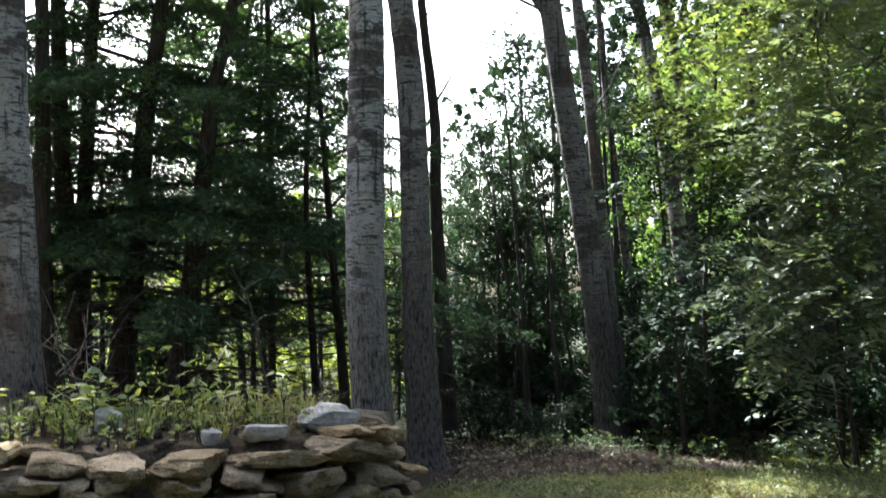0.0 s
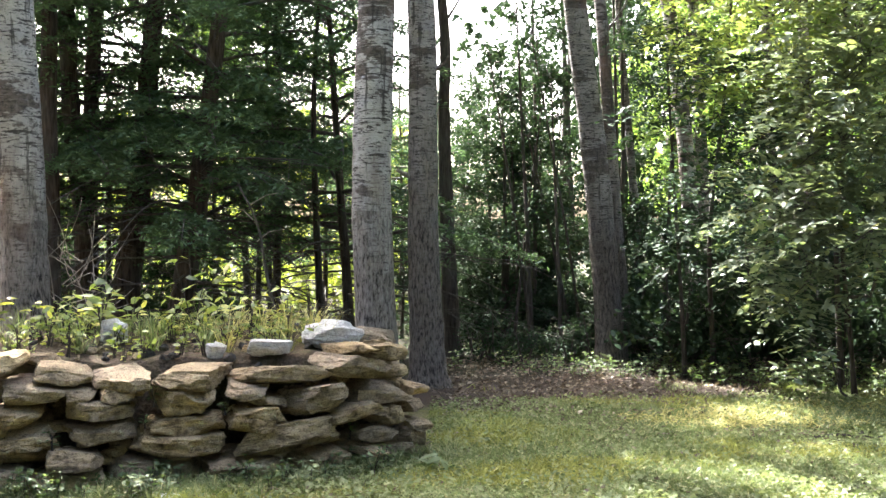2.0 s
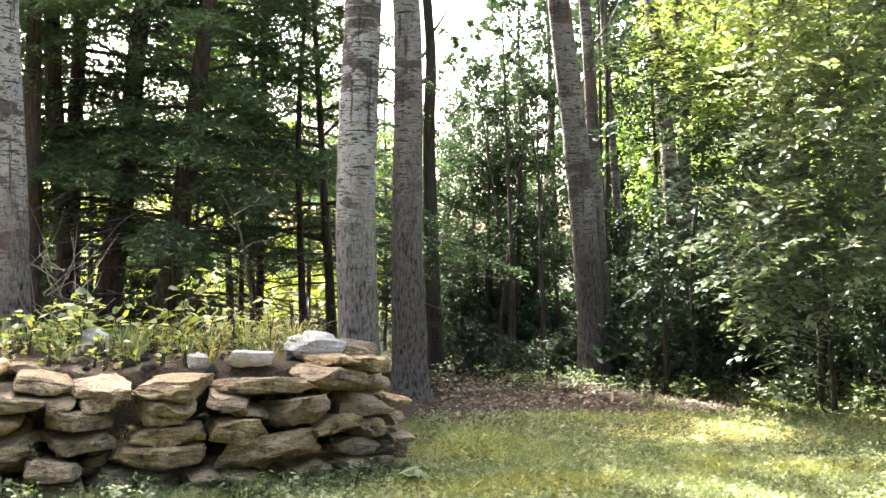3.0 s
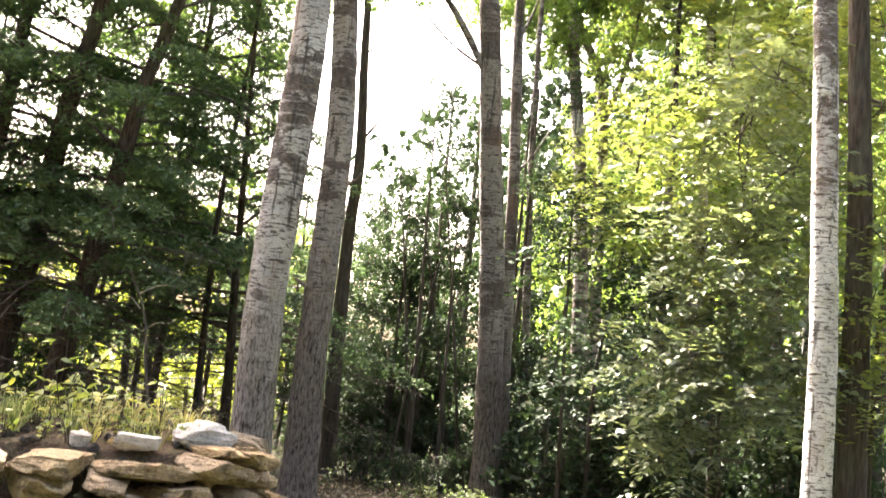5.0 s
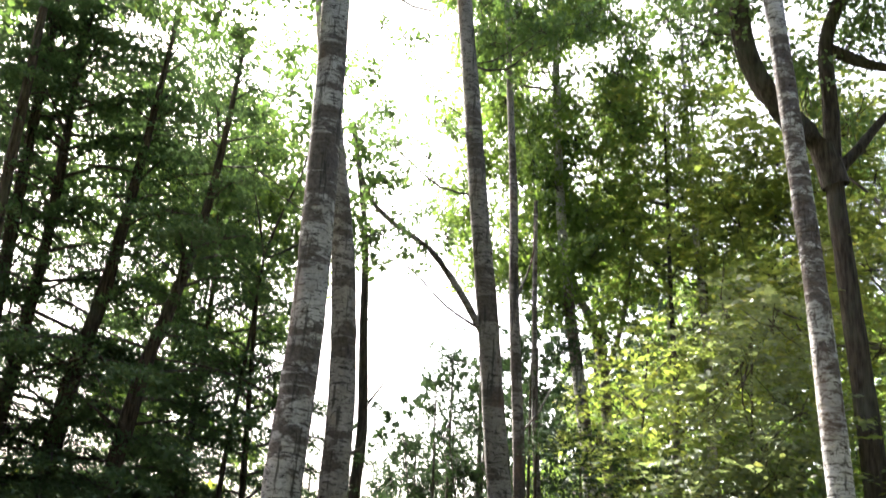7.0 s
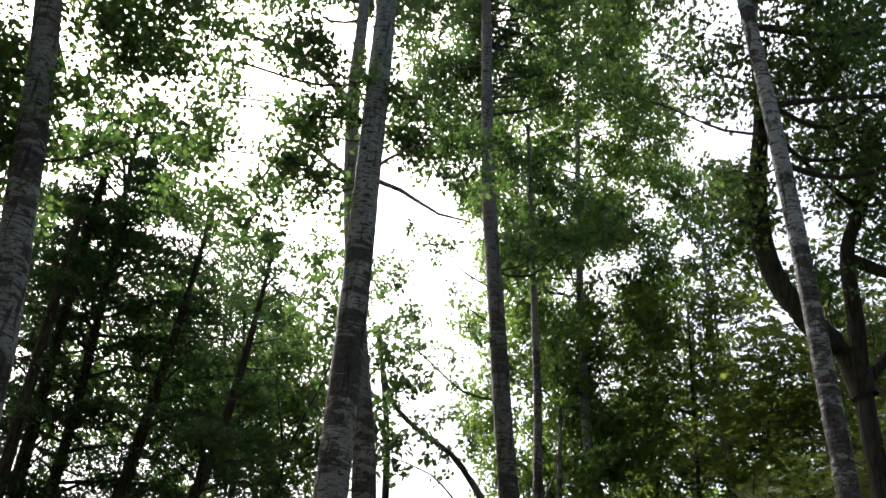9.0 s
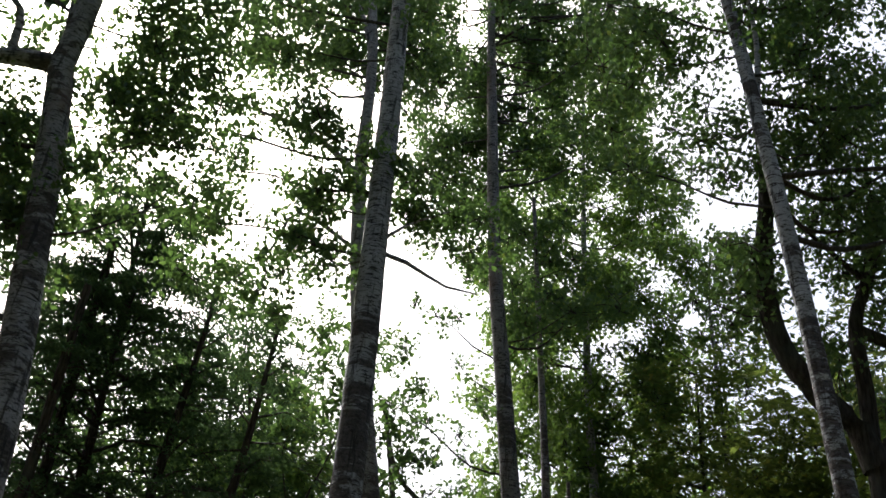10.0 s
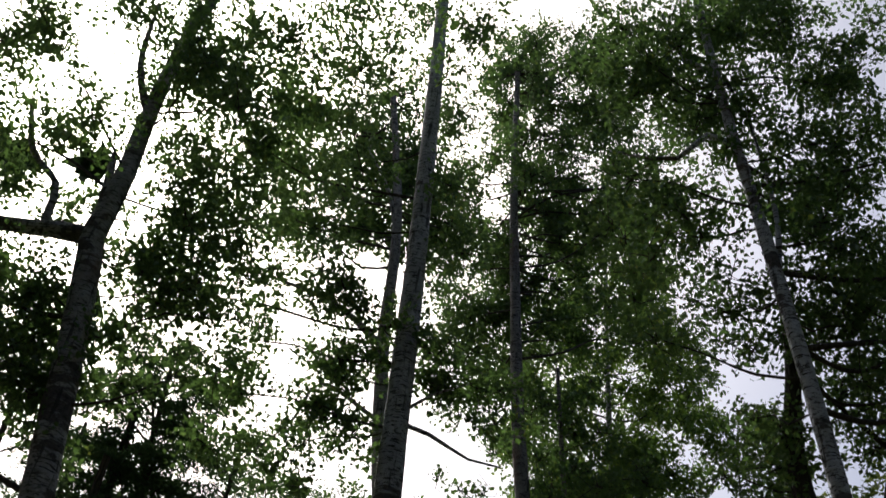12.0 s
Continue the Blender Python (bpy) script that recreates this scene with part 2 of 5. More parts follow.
def stone_material(name, a, b, c, dark):
    n = Nodes(name)
    seed = n.node("ObjectInfo").outputs["Random"]
    big = n.noise((3.5, 3.5, 8), 1.0, 7, 0.7)
    fine = n.noise((30, 30, 55), 1.0, 7, 0.75)
    patch = n.noise((7, 7, 10), 1.0, 5, 0.65)
    col = n.mix(n.ramp(big, (0.38, 0.0), (0.62, 1.0)), a, b)
    col = n.mix(n.ramp(seed, (0.25, 0.0), (0.75, 0.9)), col, c)
    col = n.mix(n.ramp(patch, (0.30, 0.7), (0.44, 0.0)), col, dark)
    col = n.mix(n.ramp(fine, (0.34, 0.65), (0.48, 0.0)), col, dark)
    lichen = n.noise((11, 11, 11), 1.0, 6, 0.75)
    col = n.mix(n.ramp(lichen, (0.60, 0.0), (0.70, 0.55)), col, tuple(min(0.75, v * 1.6 + 0.05) for v in b))
    strata = n.noise((5, 5, 46), 1.0, 6, 0.7)
    col = n.mix(n.ramp(strata, (0.36, 0.7), (0.43, 0.0)), col, dark)
    grit = n.noise((110, 110, 130), 1.0, 3, 0.6)
    col = n.mix(n.ramp(grit, (0.34, 0.6), (0.5, 0.0)), col, dark)
    both = n.mix(0.5, n.mix(0.5, big, strata), fine)
    return n.surface(col, 0.92, n.bump(both, 1.0, 0.05), 0.15)


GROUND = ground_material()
STONE = stone_material("brown_sandstone", (0.24, 0.165, 0.085), (0.56, 0.43, 0.25), (0.31, 0.245, 0.17), (0.028, 0.021, 0.016))
STONE_PALE = stone_material("pale_limestone", (0.46, 0.45, 0.43), (0.68, 0.67, 0.64), (0.55, 0.54, 0.52), (0.16, 0.15, 0.135))
STONE_DARK = stone_material("dark_stone", (0.05, 0.046, 0.042), (0.11, 0.10, 0.09), (0.08, 0.075, 0.07), (0.02, 0.018, 0.016))


def soil_material():
    n = Nodes("dark_soil")
    fine = n.noise((40, 40, 40), 1.0, 6, 0.7)
    wide = n.noise((4, 4, 4), 1.0, 4)
    col = n.ramp(fine, (0.3, (0.03, 0.022, 0.016)), (0.72, (0.20, 0.15, 0.105)))
    col = n.mix(n.ramp(wide, (0.5, 0.0), (0.66, 0.6)), col, (0.09, 0.09, 0.04))
    return n.surface(col, 0.95, n.bump(fine, 1.0, 0.04), 0.1)


SOIL = soil_material()


# ---- builders ----
def mesh_of(name, verts, corners, sides, mat, smooth=False):
    """A mesh of faces that all have the same number of sides."""
    me = bpy.data.meshes.new(name)
    verts = np.ascontiguousarray(verts, dtype=np.float32).reshape(-1, 3)
    corners = np.ascontiguousarray(corners, dtype=np.int32).ravel()
    count = len(corners) // sides
    me.vertices.add(len(verts))
    me.vertices.foreach_set("co", verts.ravel())
    me.loops.add(len(corners))
    me.loops.foreach_set("vertex_index", corners)
    me.polygons.add(count)
    me.polygons.foreach_set("loop_start", np.arange(0, len(corners), sides, dtype=np.int32))
    me.polygons.foreach_set("use_smooth", np.full(count, smooth))
    me.update(calc_edges=True)
    me.materials.append(mat)
    return me


def thing(name, place, label, category, group="", kind=""):
    ob = new(name)
    ob.location = place
    return tagged(ob, label, category, group, kind)


def part(name, me, parent, label="", kind=""):
    """A mesh in world places, hung under its thing, which has a plain place."""
    ob = new(name, me)
    ob.parent = parent
    ob.location = -Vector(parent.location)
    return tagged(ob, label, kind=kind)


def local_part(name, me, parent, label="", kind=""):
    ob = new(name, me)
    ob.parent = parent
    return tagged(ob, label, kind=kind)


def spline(points, step):
    """A smooth line through the points (Catmull-Rom), about one place every step metres."""
    p = np.array(points, float)
    p = np.vstack([2 * p[0] - p[1], p, 2 * p[-1] - p[-2]])
    out = []
    for i in range(1, len(p) - 2):
        a, b, c, d = p[i - 1:i + 3]
        n = max(1, int(np.linalg.norm(c - b) / step))
        for t in np.arange(n)[:, None] / n:
            out.append((0.5 * (2 * b + (c - a) * t + (2 * a - 5 * b + 4 * c - d) * t * t + (3 * b - a - 3 * c + d) * t ** 3)).ravel())
    out.append(p[-2])
    return np.array(out)


def tube(points, r0, r1, sides=8, step=0.25, rough=0.0, flare=0.0, bend=1.0, seed=0):
    """Verts and quads of a round limb along the points, thinning from r0 to r1."""
    line = spline(points, step)
    n = len(line)
    rng = np.random.default_rng(seed)
    way = np.gradient(line, axis=0)
    way /= np.linalg.norm(way, axis=1)[:, None] + 1e-9
    ref = np.where(np.abs(way[:, 2:3]) > 0.8, [[0.0, 1.0, 0.0]], [[0.0, 0.0, 1.0]])
    u = np.cross(way, ref)
    u /= np.linalg.norm(u, axis=1)[:, None]
    v = np.cross(way, u)
    f = np.linspace(0, 1, n) ** bend
    rad = r0 + (r1 - r0) * f
    ang = np.arange(sides) / sides * 2 * np.pi
    wob = 1 + rough * (0.6 * rng.standard_normal((n, 1)) + 0.5 * rng.standard_normal((n, sides)))
    rings = rad[:, None] * wob
    if flare:
        up = np.linalg.norm(line - line[0], axis=1)
        roots = 1 + 0.35 * np.cos(ang * 5 + seed)
        rings = rings * (1 + flare * np.exp(-up / 0.22)[:, None] * roots)
    verts = line[:, None] + rings[..., None] * (np.cos(ang)[:, None] * u[:, None] + np.sin(ang)[:, None] * v[:, None])
    i, j = np.meshgrid(np.arange(n - 1), np.arange(sides), indexing="ij")
    k = (j + 1) % sides
    quads = np.stack([i * sides + j, i * sides + k, (i + 1) * sides + k, (i + 1) * sides + j], -1)
    return verts.reshape(-1, 3), quads.reshape(-1, 4)


def joined(pieces):
    verts, quads, base = [], [], 0
    for v, q in pieces:
        verts.append(v)
        quads.append(q + base)
        base += len(v)
    return np.vstack(verts), np.vstack(quads)


def unit(a):
    return a / (np.linalg.norm(a, axis=-1, keepdims=True) + 1e-9)


def leaf_mesh(name, centre, axis, normal, length, width, mat, corners=4):
    """One folded leaf blade at each centre."""
    side = unit(np.cross(normal, axis))
    axis = unit(np.cross(side, normal))
    le, wi = length[:, None] / 2, width[:, None] / 2
    fold = normal * wi * 0.35
    if corners == 4:
        ring = [centre - axis * le, centre + side * wi - axis * le * 0.1 + fold, centre + axis * le, centre - side * wi - axis * le * 0.1 + fold]
    elif corners == 6:
        ring = [centre - axis * le, centre + side * wi - axis * le * 0.45 + fold, centre + side * wi * 0.85 + axis * le * 0.25 + fold,
                centre + axis * le, centre - side * wi * 0.85 + axis * le * 0.25 + fold, centre - side * wi - axis * le * 0.45 + fold]
    else:
        ring = [centre - axis * le - side * wi, centre + axis * le, centre - axis * le + side * wi]
    verts = np.stack(ring, 1)
    return mesh_of(name, verts, np.arange(len(centre) * len(ring)), len(ring), mat)


def leaf_cloud(name, clumps, per, size, mat, seed, flat=0.35, corners=4, slim=0.72, cluster=9, twig=0.24, squash=0.85):
    """Leaves on short twigs that fill the clumps (x, y, z, radius) unevenly."""
    rng = np.random.default_rng(seed)
    cs, ax = [], []
    for x, y, z, r in clumps:
        n = max(2, int(per * (r / 0.6) ** 2 / cluster))
        way = unit(rng.standard_normal((n, 3)))
        lobes = unit(rng.standard_normal((7, 3)))
        bulge = 0.72 + 0.5 * np.clip((way @ lobes.T).max(1), 0, 1) ** 3
        dist = r * bulge * rng.random(n) ** 0.55
        at = np.array((x, y, z)) + way * dist[:, None] * (1.12, 1.12, squash)
        out = unit(way * 0.8 + rng.standard_normal((n, 3)) * 0.6 + (0, 0, -0.15))
        s = (np.arange(cluster) / cluster - 0.4)[None, :, None]
        pos = at[:, None] + out[:, None] * s * twig + rng.standard_normal((n, cluster, 3)) * 0.045
        cs.append(pos.reshape(-1, 3))
        ax.append((np.repeat(out, cluster, 0) + rng.standard_normal((n * cluster, 3)) * 0.7))
    centre, axis = np.vstack(cs), unit(np.vstack(ax))
    k = len(centre)
    normal = unit(rng.standard_normal((k, 3)) * 0.62 + np.array((0, 0, flat)) * 1.6)
    length = size * (0.65 + 0.7 * rng.random(k))
    return leaf_mesh(name, centre, axis, normal, length, length * slim, mat, corners)


def spray_cloud(name, clumps, per, size, mat, seed, leaves=9, droop=0.22):
    """Flat sprays: twigs that reach out and droop, with leaves set in two rows along each."""
    rng = np.random.default_rng(seed)
    cs, ax, no = [], [], []
    for x, y, z, r in clumps:
        n = max(3, int(per * (r / 0.6) ** 2 / leaves))
        way = unit(rng.standard_normal((n, 3)))
        at = np.array((x, y, z)) + way * (r * rng.random(n) ** 0.45)[:, None] * (1.15, 1.15, 0.9)
        out = unit(way * (0.8, 0.8, 0.15) + rng.standard_normal((n, 3)) * (0.45, 0.45, 0.12) + (0, 0, -droop))
        side = unit(np.cross(out, (0, 0, 1.0)))
        reach = 0.26 + 0.2 * rng.random(n)
        steps = np.arange(leaves) / leaves
        flip = np.where(np.arange(leaves) % 2, 1.0, -1.0)
        pos = at[:, None] + out[:, None] * (steps[None] * reach[:, None])[..., None] - (steps ** 2)[None, :, None] * np.array((0, 0, 0.07))
        axis = out[:, None] * 0.6 + side[:, None] * flip[None, :, None] * 0.8 + rng.standard_normal((n, leaves, 3)) * 0.22 + (0, 0, -0.2)
        tilt = np.array((0, -0.12, 1.0)) + 0.26 * rng.standard_normal((n, 1, 3)) + 0.2 * rng.standard_normal((n, leaves, 3))
        cs.append((pos + unit(axis) * size * 0.5).reshape(-1, 3))
        ax.append(axis.reshape(-1, 3))
        no.append(tilt.reshape(-1, 3))
    centre, axis, normal = np.vstack(cs), unit(np.vstack(ax)), unit(np.vstack(no))
    length = size * (0.6 + 0.65 * rng.random(len(centre)))
    return leaf_mesh(name, centre, axis, normal, length, length * 0.48, mat, 6)


def crown_fill(middle, radii, count, size, seed, gaps=()):
    """Clumps scattered through an egg-shaped crown, with gaps (x, y, z, radius) left open."""
    rng = np.random.default_rng(seed)
    out = []
    for _ in range(count * 6):
        if len(out) >= count:
            break
        p = np.array(middle) + unit(rng.standard_normal(3)) * rng.random() ** 0.36 * np.array(radii)
        if any(np.linalg.norm(p - np.array(g[:3])) < g[3] for g in gaps):
            continue
        out.append((*(float(round(v, 2)) for v in p), float(round(size * (0.7 + 0.6 * rng.random()), 2))))
    return out


def limb_to(trunk, clump, rng, lift=0.55):
    """A bent limb from the trunk's line up to a clump's middle."""
    c = np.array(clump[:3])
    flat = np.linalg.norm(trunk[:, :2] - c[:2], axis=1)
    want = c[2] - lift * flat
    i = int(np.argmin(np.abs(trunk[:, 2] - want)))
    a = trunk[i]
    span = np.linalg.norm(c - a)
    mid = a + (c - a) * 0.35 + np.array((0, 0, -0.06 * span)) + rng.standard_normal(3) * 0.05 * span
    mid2 = a + (c - a) * 0.7 + rng.standard_normal(3) * 0.05 * span
    return [a, mid, mid2, c, c + (c - a) * (0.4 * clump[3] / (np.linalg.norm(c - a) + 0.1)) + (0, 0, 0.05)], np.linalg.norm(c - a)


def twigs_in(clumps, rng, count=5):
    """Thin crooked twigs that spread inside each clump."""
    pieces = []
    for x, y, z, r in clumps:
        for _ in range(count):
            way = unit(rng.standard_normal(3) + (0, 0, 0.1))
            a = np.array((x, y, z)) - way * r * 0.2
            pieces.append(tube([a, a + way * r * 0.55 + rng.standard_normal(3) * 0.05, a + way * r * 1.15 + rng.standard_normal(3) * 0.08], 0.009, 0.003, 3, 0.35))
    return pieces


def broadleaf(name, place, stems, clumps, per, size, bark, leaves, label, category="tree", group="", seed=1, corners=4,
              flat=0.35, limbs=(), limb_lift=0.55, limb_r=0.035, sides=14, slim=0.72, every=3, sparse=False, spray=False):
    """stems: (points, foot radius, top radius); the first is the trunk. limbs: further drawn limbs."""
    rng = np.random.default_rng(seed)
    tree = thing(name, place, label, category, group)
    for i, (points, r0, r1) in enumerate(stems):
        v, q = tube(points, r0, r1, sides, 0.5 if sparse else 0.16, 0.028, 0.45 if points[0][2] < 0.2 else 0.0, 0.9, seed + i)
        v = v - np.array(place)
        grown = local_part("trunk" if i == 0 else "stem", mesh_of("trunk", v, q, 4, bark, True), tree)
        if i == 0:
            trunk = grown
    for points, r0, r1 in limbs:
        v, q = tube(points, r0, r1, 8, 0.2, 0.05, 0, 1.0, seed)
        local_part("limb", mesh_of("limb", v - np.array(place), q, 4, bark, True), trunk)
    line = np.vstack([spline(s[0], 0.3) for s in stems])
    sprigs = []
    for i, c in enumerate(clumps):
        if i % every:
            continue
        pts, far = limb_to(line, c, rng, limb_lift)
        v, q = tube(pts, min(limb_r, 0.006 + 0.008 * far), 0.004, 4 if sparse else 5, 0.5 if sparse else 0.22, 0.14)
        local_part("limb", mesh_of("limb", v - np.array(place), q, 4, TWIG, True), trunk)
        along = spline(pts, 0.25)
        sprigs += [] if sparse else [(*(float(s) for s in p + rng.standard_normal(3) * 0.06), 0.14) for p in along[len(along) // 2:-1]]
    if clumps:
        v, q = joined(twigs_in(clumps, rng, 1 if sparse else 5))
        local_part("branchwork", mesh_of("branchwork", v - np.array(place), q, 4, TWIG, True), tree, kind="stuff")
        me = spray_cloud("crown", clumps, per, size, leaves, seed) if spray else leaf_cloud("crown", clumps + sprigs, per, size, leaves, seed, flat, corners, slim)
        me.transform(Matrix.Translation(-Vector(place)))
        local_part("crown", me, tree, kind="stuff")
    return tree


def hemlock(place, line, r0, r1, low, top, reach, seed, label, group="hemlocks", gap=0.2, dead=6, spray=1.0, thin=0.0, full=0.75, airy=(0, 0, 1)):
    """A conifer: drooping boughs in layers with flat sprays of short needles; bare dead boughs lowest."""
    rng = np.random.default_rng(seed)
    tree = thing("hemlock_tree", place, label, "tree", group)
    v, q = tube(line, r0, r1, 12, 0.2, 0.03, 0.35, 0.9, seed)
    local_part("trunk", mesh_of("trunk", v - np.array(place), q, 4, BARK_CONIFER, True), tree)
    stem = spline(line, 0.1)
    cs, ax = [], []

    def bare(a, t, far):
        """A dead bough with fine side twigs."""
        d = np.array((math.cos(t), math.sin(t), 0.0))
        pts = [a, a + d * far * 0.5 + (0, 0, -0.05), a + d * far + (0, 0, -0.3 * far * rng.random() - 0.05)]
        pieces = [tube(pts, 0.015, 0.003, 4, 0.3, 0.05)]
        bl = spline(pts, 0.05)
        for s in np.linspace(0.3, 0.95, 7):
            b = bl[int(s * len(bl))]
            w = unit(d * 0.8 + np.array((-d[1], d[0], 0)) * rng.standard_normal() + (0, 0, -0.3 + 0.35 * rng.standard_normal())) * far * (0.15 + 0.2 * rng.random())
            pieces.append(tube([b, b + w * 0.5 + rng.standard_normal(3) * 0.02, b + w], 0.006, 0.002, 3, 0.3))
        tv, tq = joined(pieces)
        local_part("dead_bough", mesh_of("dead_bough", tv - np.array(place), tq, 4, TWIG, True), tree)

    z = low
    turn = rng.random() * 6
    while z < top:
        a = stem[int(np.argmin(np.abs(stem[:, 2] - z)))]
        f = (z - low) / (top - low)
        far = reach * (1 - f) ** full * (0.65 + 0.5 * rng.random()) + 0.22
        turn += 2.4 + rng.standard_normal() * 0.4
        if airy[0] < z < airy[1] and rng.random() > airy[2] * 1.3:
            if rng.random() < 0.6:
                bare(a, turn, far * 1.15)
            z += gap
            continue
        d = np.array((math.cos(turn), math.sin(turn), 0.0))
        rise = 0.22 * f + 0.05 + 0.1 * rng.standard_normal()
        pts = [a, a + d * far * 0.5 + (0, 0, far * rise), a + d * far + (0, 0, far * (rise - 0.16))]
        tv, tq = tube(pts, 0.012 + 0.009 * far, 0.004, 4, 0.3, 0.05)
        local_part("bough", mesh_of("bough", tv - np.array(place), tq, 4, TWIG, True), tree)
        n = int(15 * far * spray * (1 - thin * f)) + 3
        bl = spline(pts, 0.05)
        for s in np.linspace(0.18, 1.0, n):
            b = bl[min(len(bl) - 1, int(s * len(bl)))]
            for flip in (-1, 1):
                if rng.random() < 0.2:
                    continue
                side = np.array((-d[1], d[0], 0)) * flip
                tw = unit(side * 0.9 + d * (0.5 + 0.3 * rng.random()) + (0, 0, -0.22 + 0.12 * rng.standard_normal()))
                ln = (0.16 + 0.26 * far * (1.05 - s) ** 0.6) * (0.6 + 0.6 * rng.random())
                m = max(2, int(ln / 0.032))
                steps = (np.arange(m) + 0.5) / m * ln
                p = b + tw * steps[:, None] + rng.standard_normal((m, 3)) * 0.03 - np.array((0, 0, 1.0)) * (steps[:, None] ** 2) * 0.5
                cs.append(p)
                ax.append(np.repeat(tw[None], m, 0) + rng.standard_normal((m, 3)) * 0.5)
        z += 0.98 * gap * (0.6 + 0.8 * rng.random()) * (1.0 - 0.3 * f)
    for i in range(dead):
        zz = low * (0.45 + 1.15 * rng.random())
        bare(stem[int(np.argmin(np.abs(stem[:, 2] - zz)))], rng.random() * 6.283, reach * (0.5 + 0.75 * rng.random()))
    centre, axis = np.vstack(cs), unit(np.vstack(ax))
    k = len(centre)
    normal = unit(rng.standard_normal((k, 3)) * 0.45 + (0, 0, 1.0))
    length = 0.085 * (0.7 + 0.6 * rng.random(k))
    local_part("needles", leaf_mesh("needles", centre - np.array(place), axis, normal, length, length * 0.34, NEEDLE), tree, kind="stuff")
    return tree


# ---- ground ----
def wall_y(x):
    """The front line of the stone wall at the ground."""
    return 7.18 + 0.235 * (x + 0.92) if x < -0.92 else 7.18 + 1.013 * (x + 0.92)


def ground_z(x, y):
    near = max(0.0, 1 - max(abs(x) / 14, abs(y - 8) / 14))
    return near * (0.035 * noise.noise((x * 0.8, y * 0.8, 0.3)) + 0.012 * noise.noise((x * 3.1, y * 3.1, 2.0)))


def make_ground():
    xs = np.unique(np.concatenate([np.linspace(-7, 7, 113), np.sign(np.linspace(-1, 1, 41)) * 7 + np.linspace(-1, 1, 41) ** 3 * 1500]))
    ys = np.unique(np.concatenate([np.linspace(3, 17, 113), np.linspace(-1, 1, 41) ** 3 * 1500 + np.where(np.linspace(-1, 1, 41) < 0, 3, 17)]))
    verts = [(x, y, ground_z(x, y)) for y in ys for x in xs]
    nx = len(xs)
    i, j = np.meshgrid(np.arange(len(ys) - 1), np.arange(nx - 1), indexing="ij")
    quads = np.stack([i * nx + j, i * nx + j + 1, (i + 1) * nx + j + 1, (i + 1) * nx + j], -1)
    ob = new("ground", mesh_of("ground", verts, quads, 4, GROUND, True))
    return tagged(ob, "mossy lawn running into brown leaf litter under trees", "lawn", kind="structure")


make_ground()


def bed_z(x, y):
    """The height of the raised bed's soil behind the wall."""
    front = y - (wall_y(x) + 0.46)
    right = -0.34 - 0.08 * (y - 7.9) - x
    back = 10.2 - y
    s = 1.0
    for d, w in ((front, 0.1), (right, 0.2), (back, 1.6)):
        s *= min(1.0, max(0.0, d / w))
    top = 0.71 + 0.13 * min(1.0, max(0, front) / 0.9) + 0.05 * noise.noise((x * 2.0, y * 2.0, 5.0)) + 0.02 * noise.noise((x * 7.0, y * 7.0, 1.0))
    return -0.08 + (top + 0.08) * s


def make_bed():
    xs, ys = np.linspace(-7, 0.1, 120), np.linspace(5.6, 10.4, 96)
    verts = [(x, y, bed_z(x, y)) for y in ys for x in xs]
    nx = len(xs)
    i, j = np.meshgrid(np.arange(len(ys) - 1), np.arange(nx - 1), indexing="ij")
    quads = np.stack([i * nx + j, i * nx + j + 1, (i + 1) * nx + j + 1, (i + 1) * nx + j], -1)
    ob = new("raised_bed_soil", mesh_of("raised_bed_soil", verts, quads, 4, SOIL, True))
    return tagged(ob, "raised bed of dark crumbly soil behind dry stone wall", "soil", kind="structure")


make_bed()

# ---- the large trees ----
CROWN_T0 = [
    (-3.47, 9.0, 10.41, 0.47), (-3.6, 9.0, 9.05, 0.28), (-2.96, 9.0, 8.99, 0.37), (-4.6, 9.0, 8.56, 0.44), (-4.37, 9.0, 7.63, 0.39), (-3.6, 9.0, 8.11, 0.3),
    (-5.26, 9.0, 11.11, 0.4), (-6.07, 8.5, 12.23, 0.54), (-3.42, 9.0, 12.1, 0.44), (-3.68, 9.0, 11.18, 0.35), (-5.36, 9.0, 10.09, 0.42), (-5.5, 9.0, 8.99, 0.6),
    (-6.3, 9.0, 11.24, 0.68), (-2.89, 9.0, 10.51, 0.47),
]
CROWN_T0_LOW = [
    (-3.06, 9.2, 9.38, 0.58), (-3.44, 9.2, 10.12, 0.4), (-2.71, 9.2, 9.78, 0.49), (-4.43, 9.2, 8.36, 0.51), (-4.78, 9.2, 8.86, 0.46), (-3.54, 9.2, 8.42, 0.4),
    (-3.34, 9.2, 8.76, 0.38), (-3.99, 9.2, 7.76, 0.43), (-4.23, 9.2, 7.44, 0.48), (-3.45, 9.2, 7.69, 0.36), (-2.83, 9.2, 8.68, 0.31), (-4.56, 9.2, 8.04, 0.44),
    (-3.59, 9.2, 9.47, 0.43), (-3.95, 9.2, 6.94, 0.41), (-4.15, 9.2, 9.21, 0.33), (-3.0, 9.2, 8.19, 0.3), (-2.53, 9.2, 7.97, 0.3), (-3.98, 9.2, 8.28, 0.37),
    (-5.28, 9.2, 9.04, 0.6), (-4.81, 9.2, 7.78, 0.63),
    (-4.65, 9.2, 8.41, 0.5), (-4.04, 9.2, 7.9, 0.42), (-3.28, 9.2, 8.95, 0.45), (-3.7, 9.2, 9.3, 0.4), (-2.97, 9.2, 9.68, 0.45), (-4.25, 9.2, 7.51, 0.4), (-3.37, 9.2, 9.97, 0.36), (-2.49, 9.2, 8.75, 0.3),
]
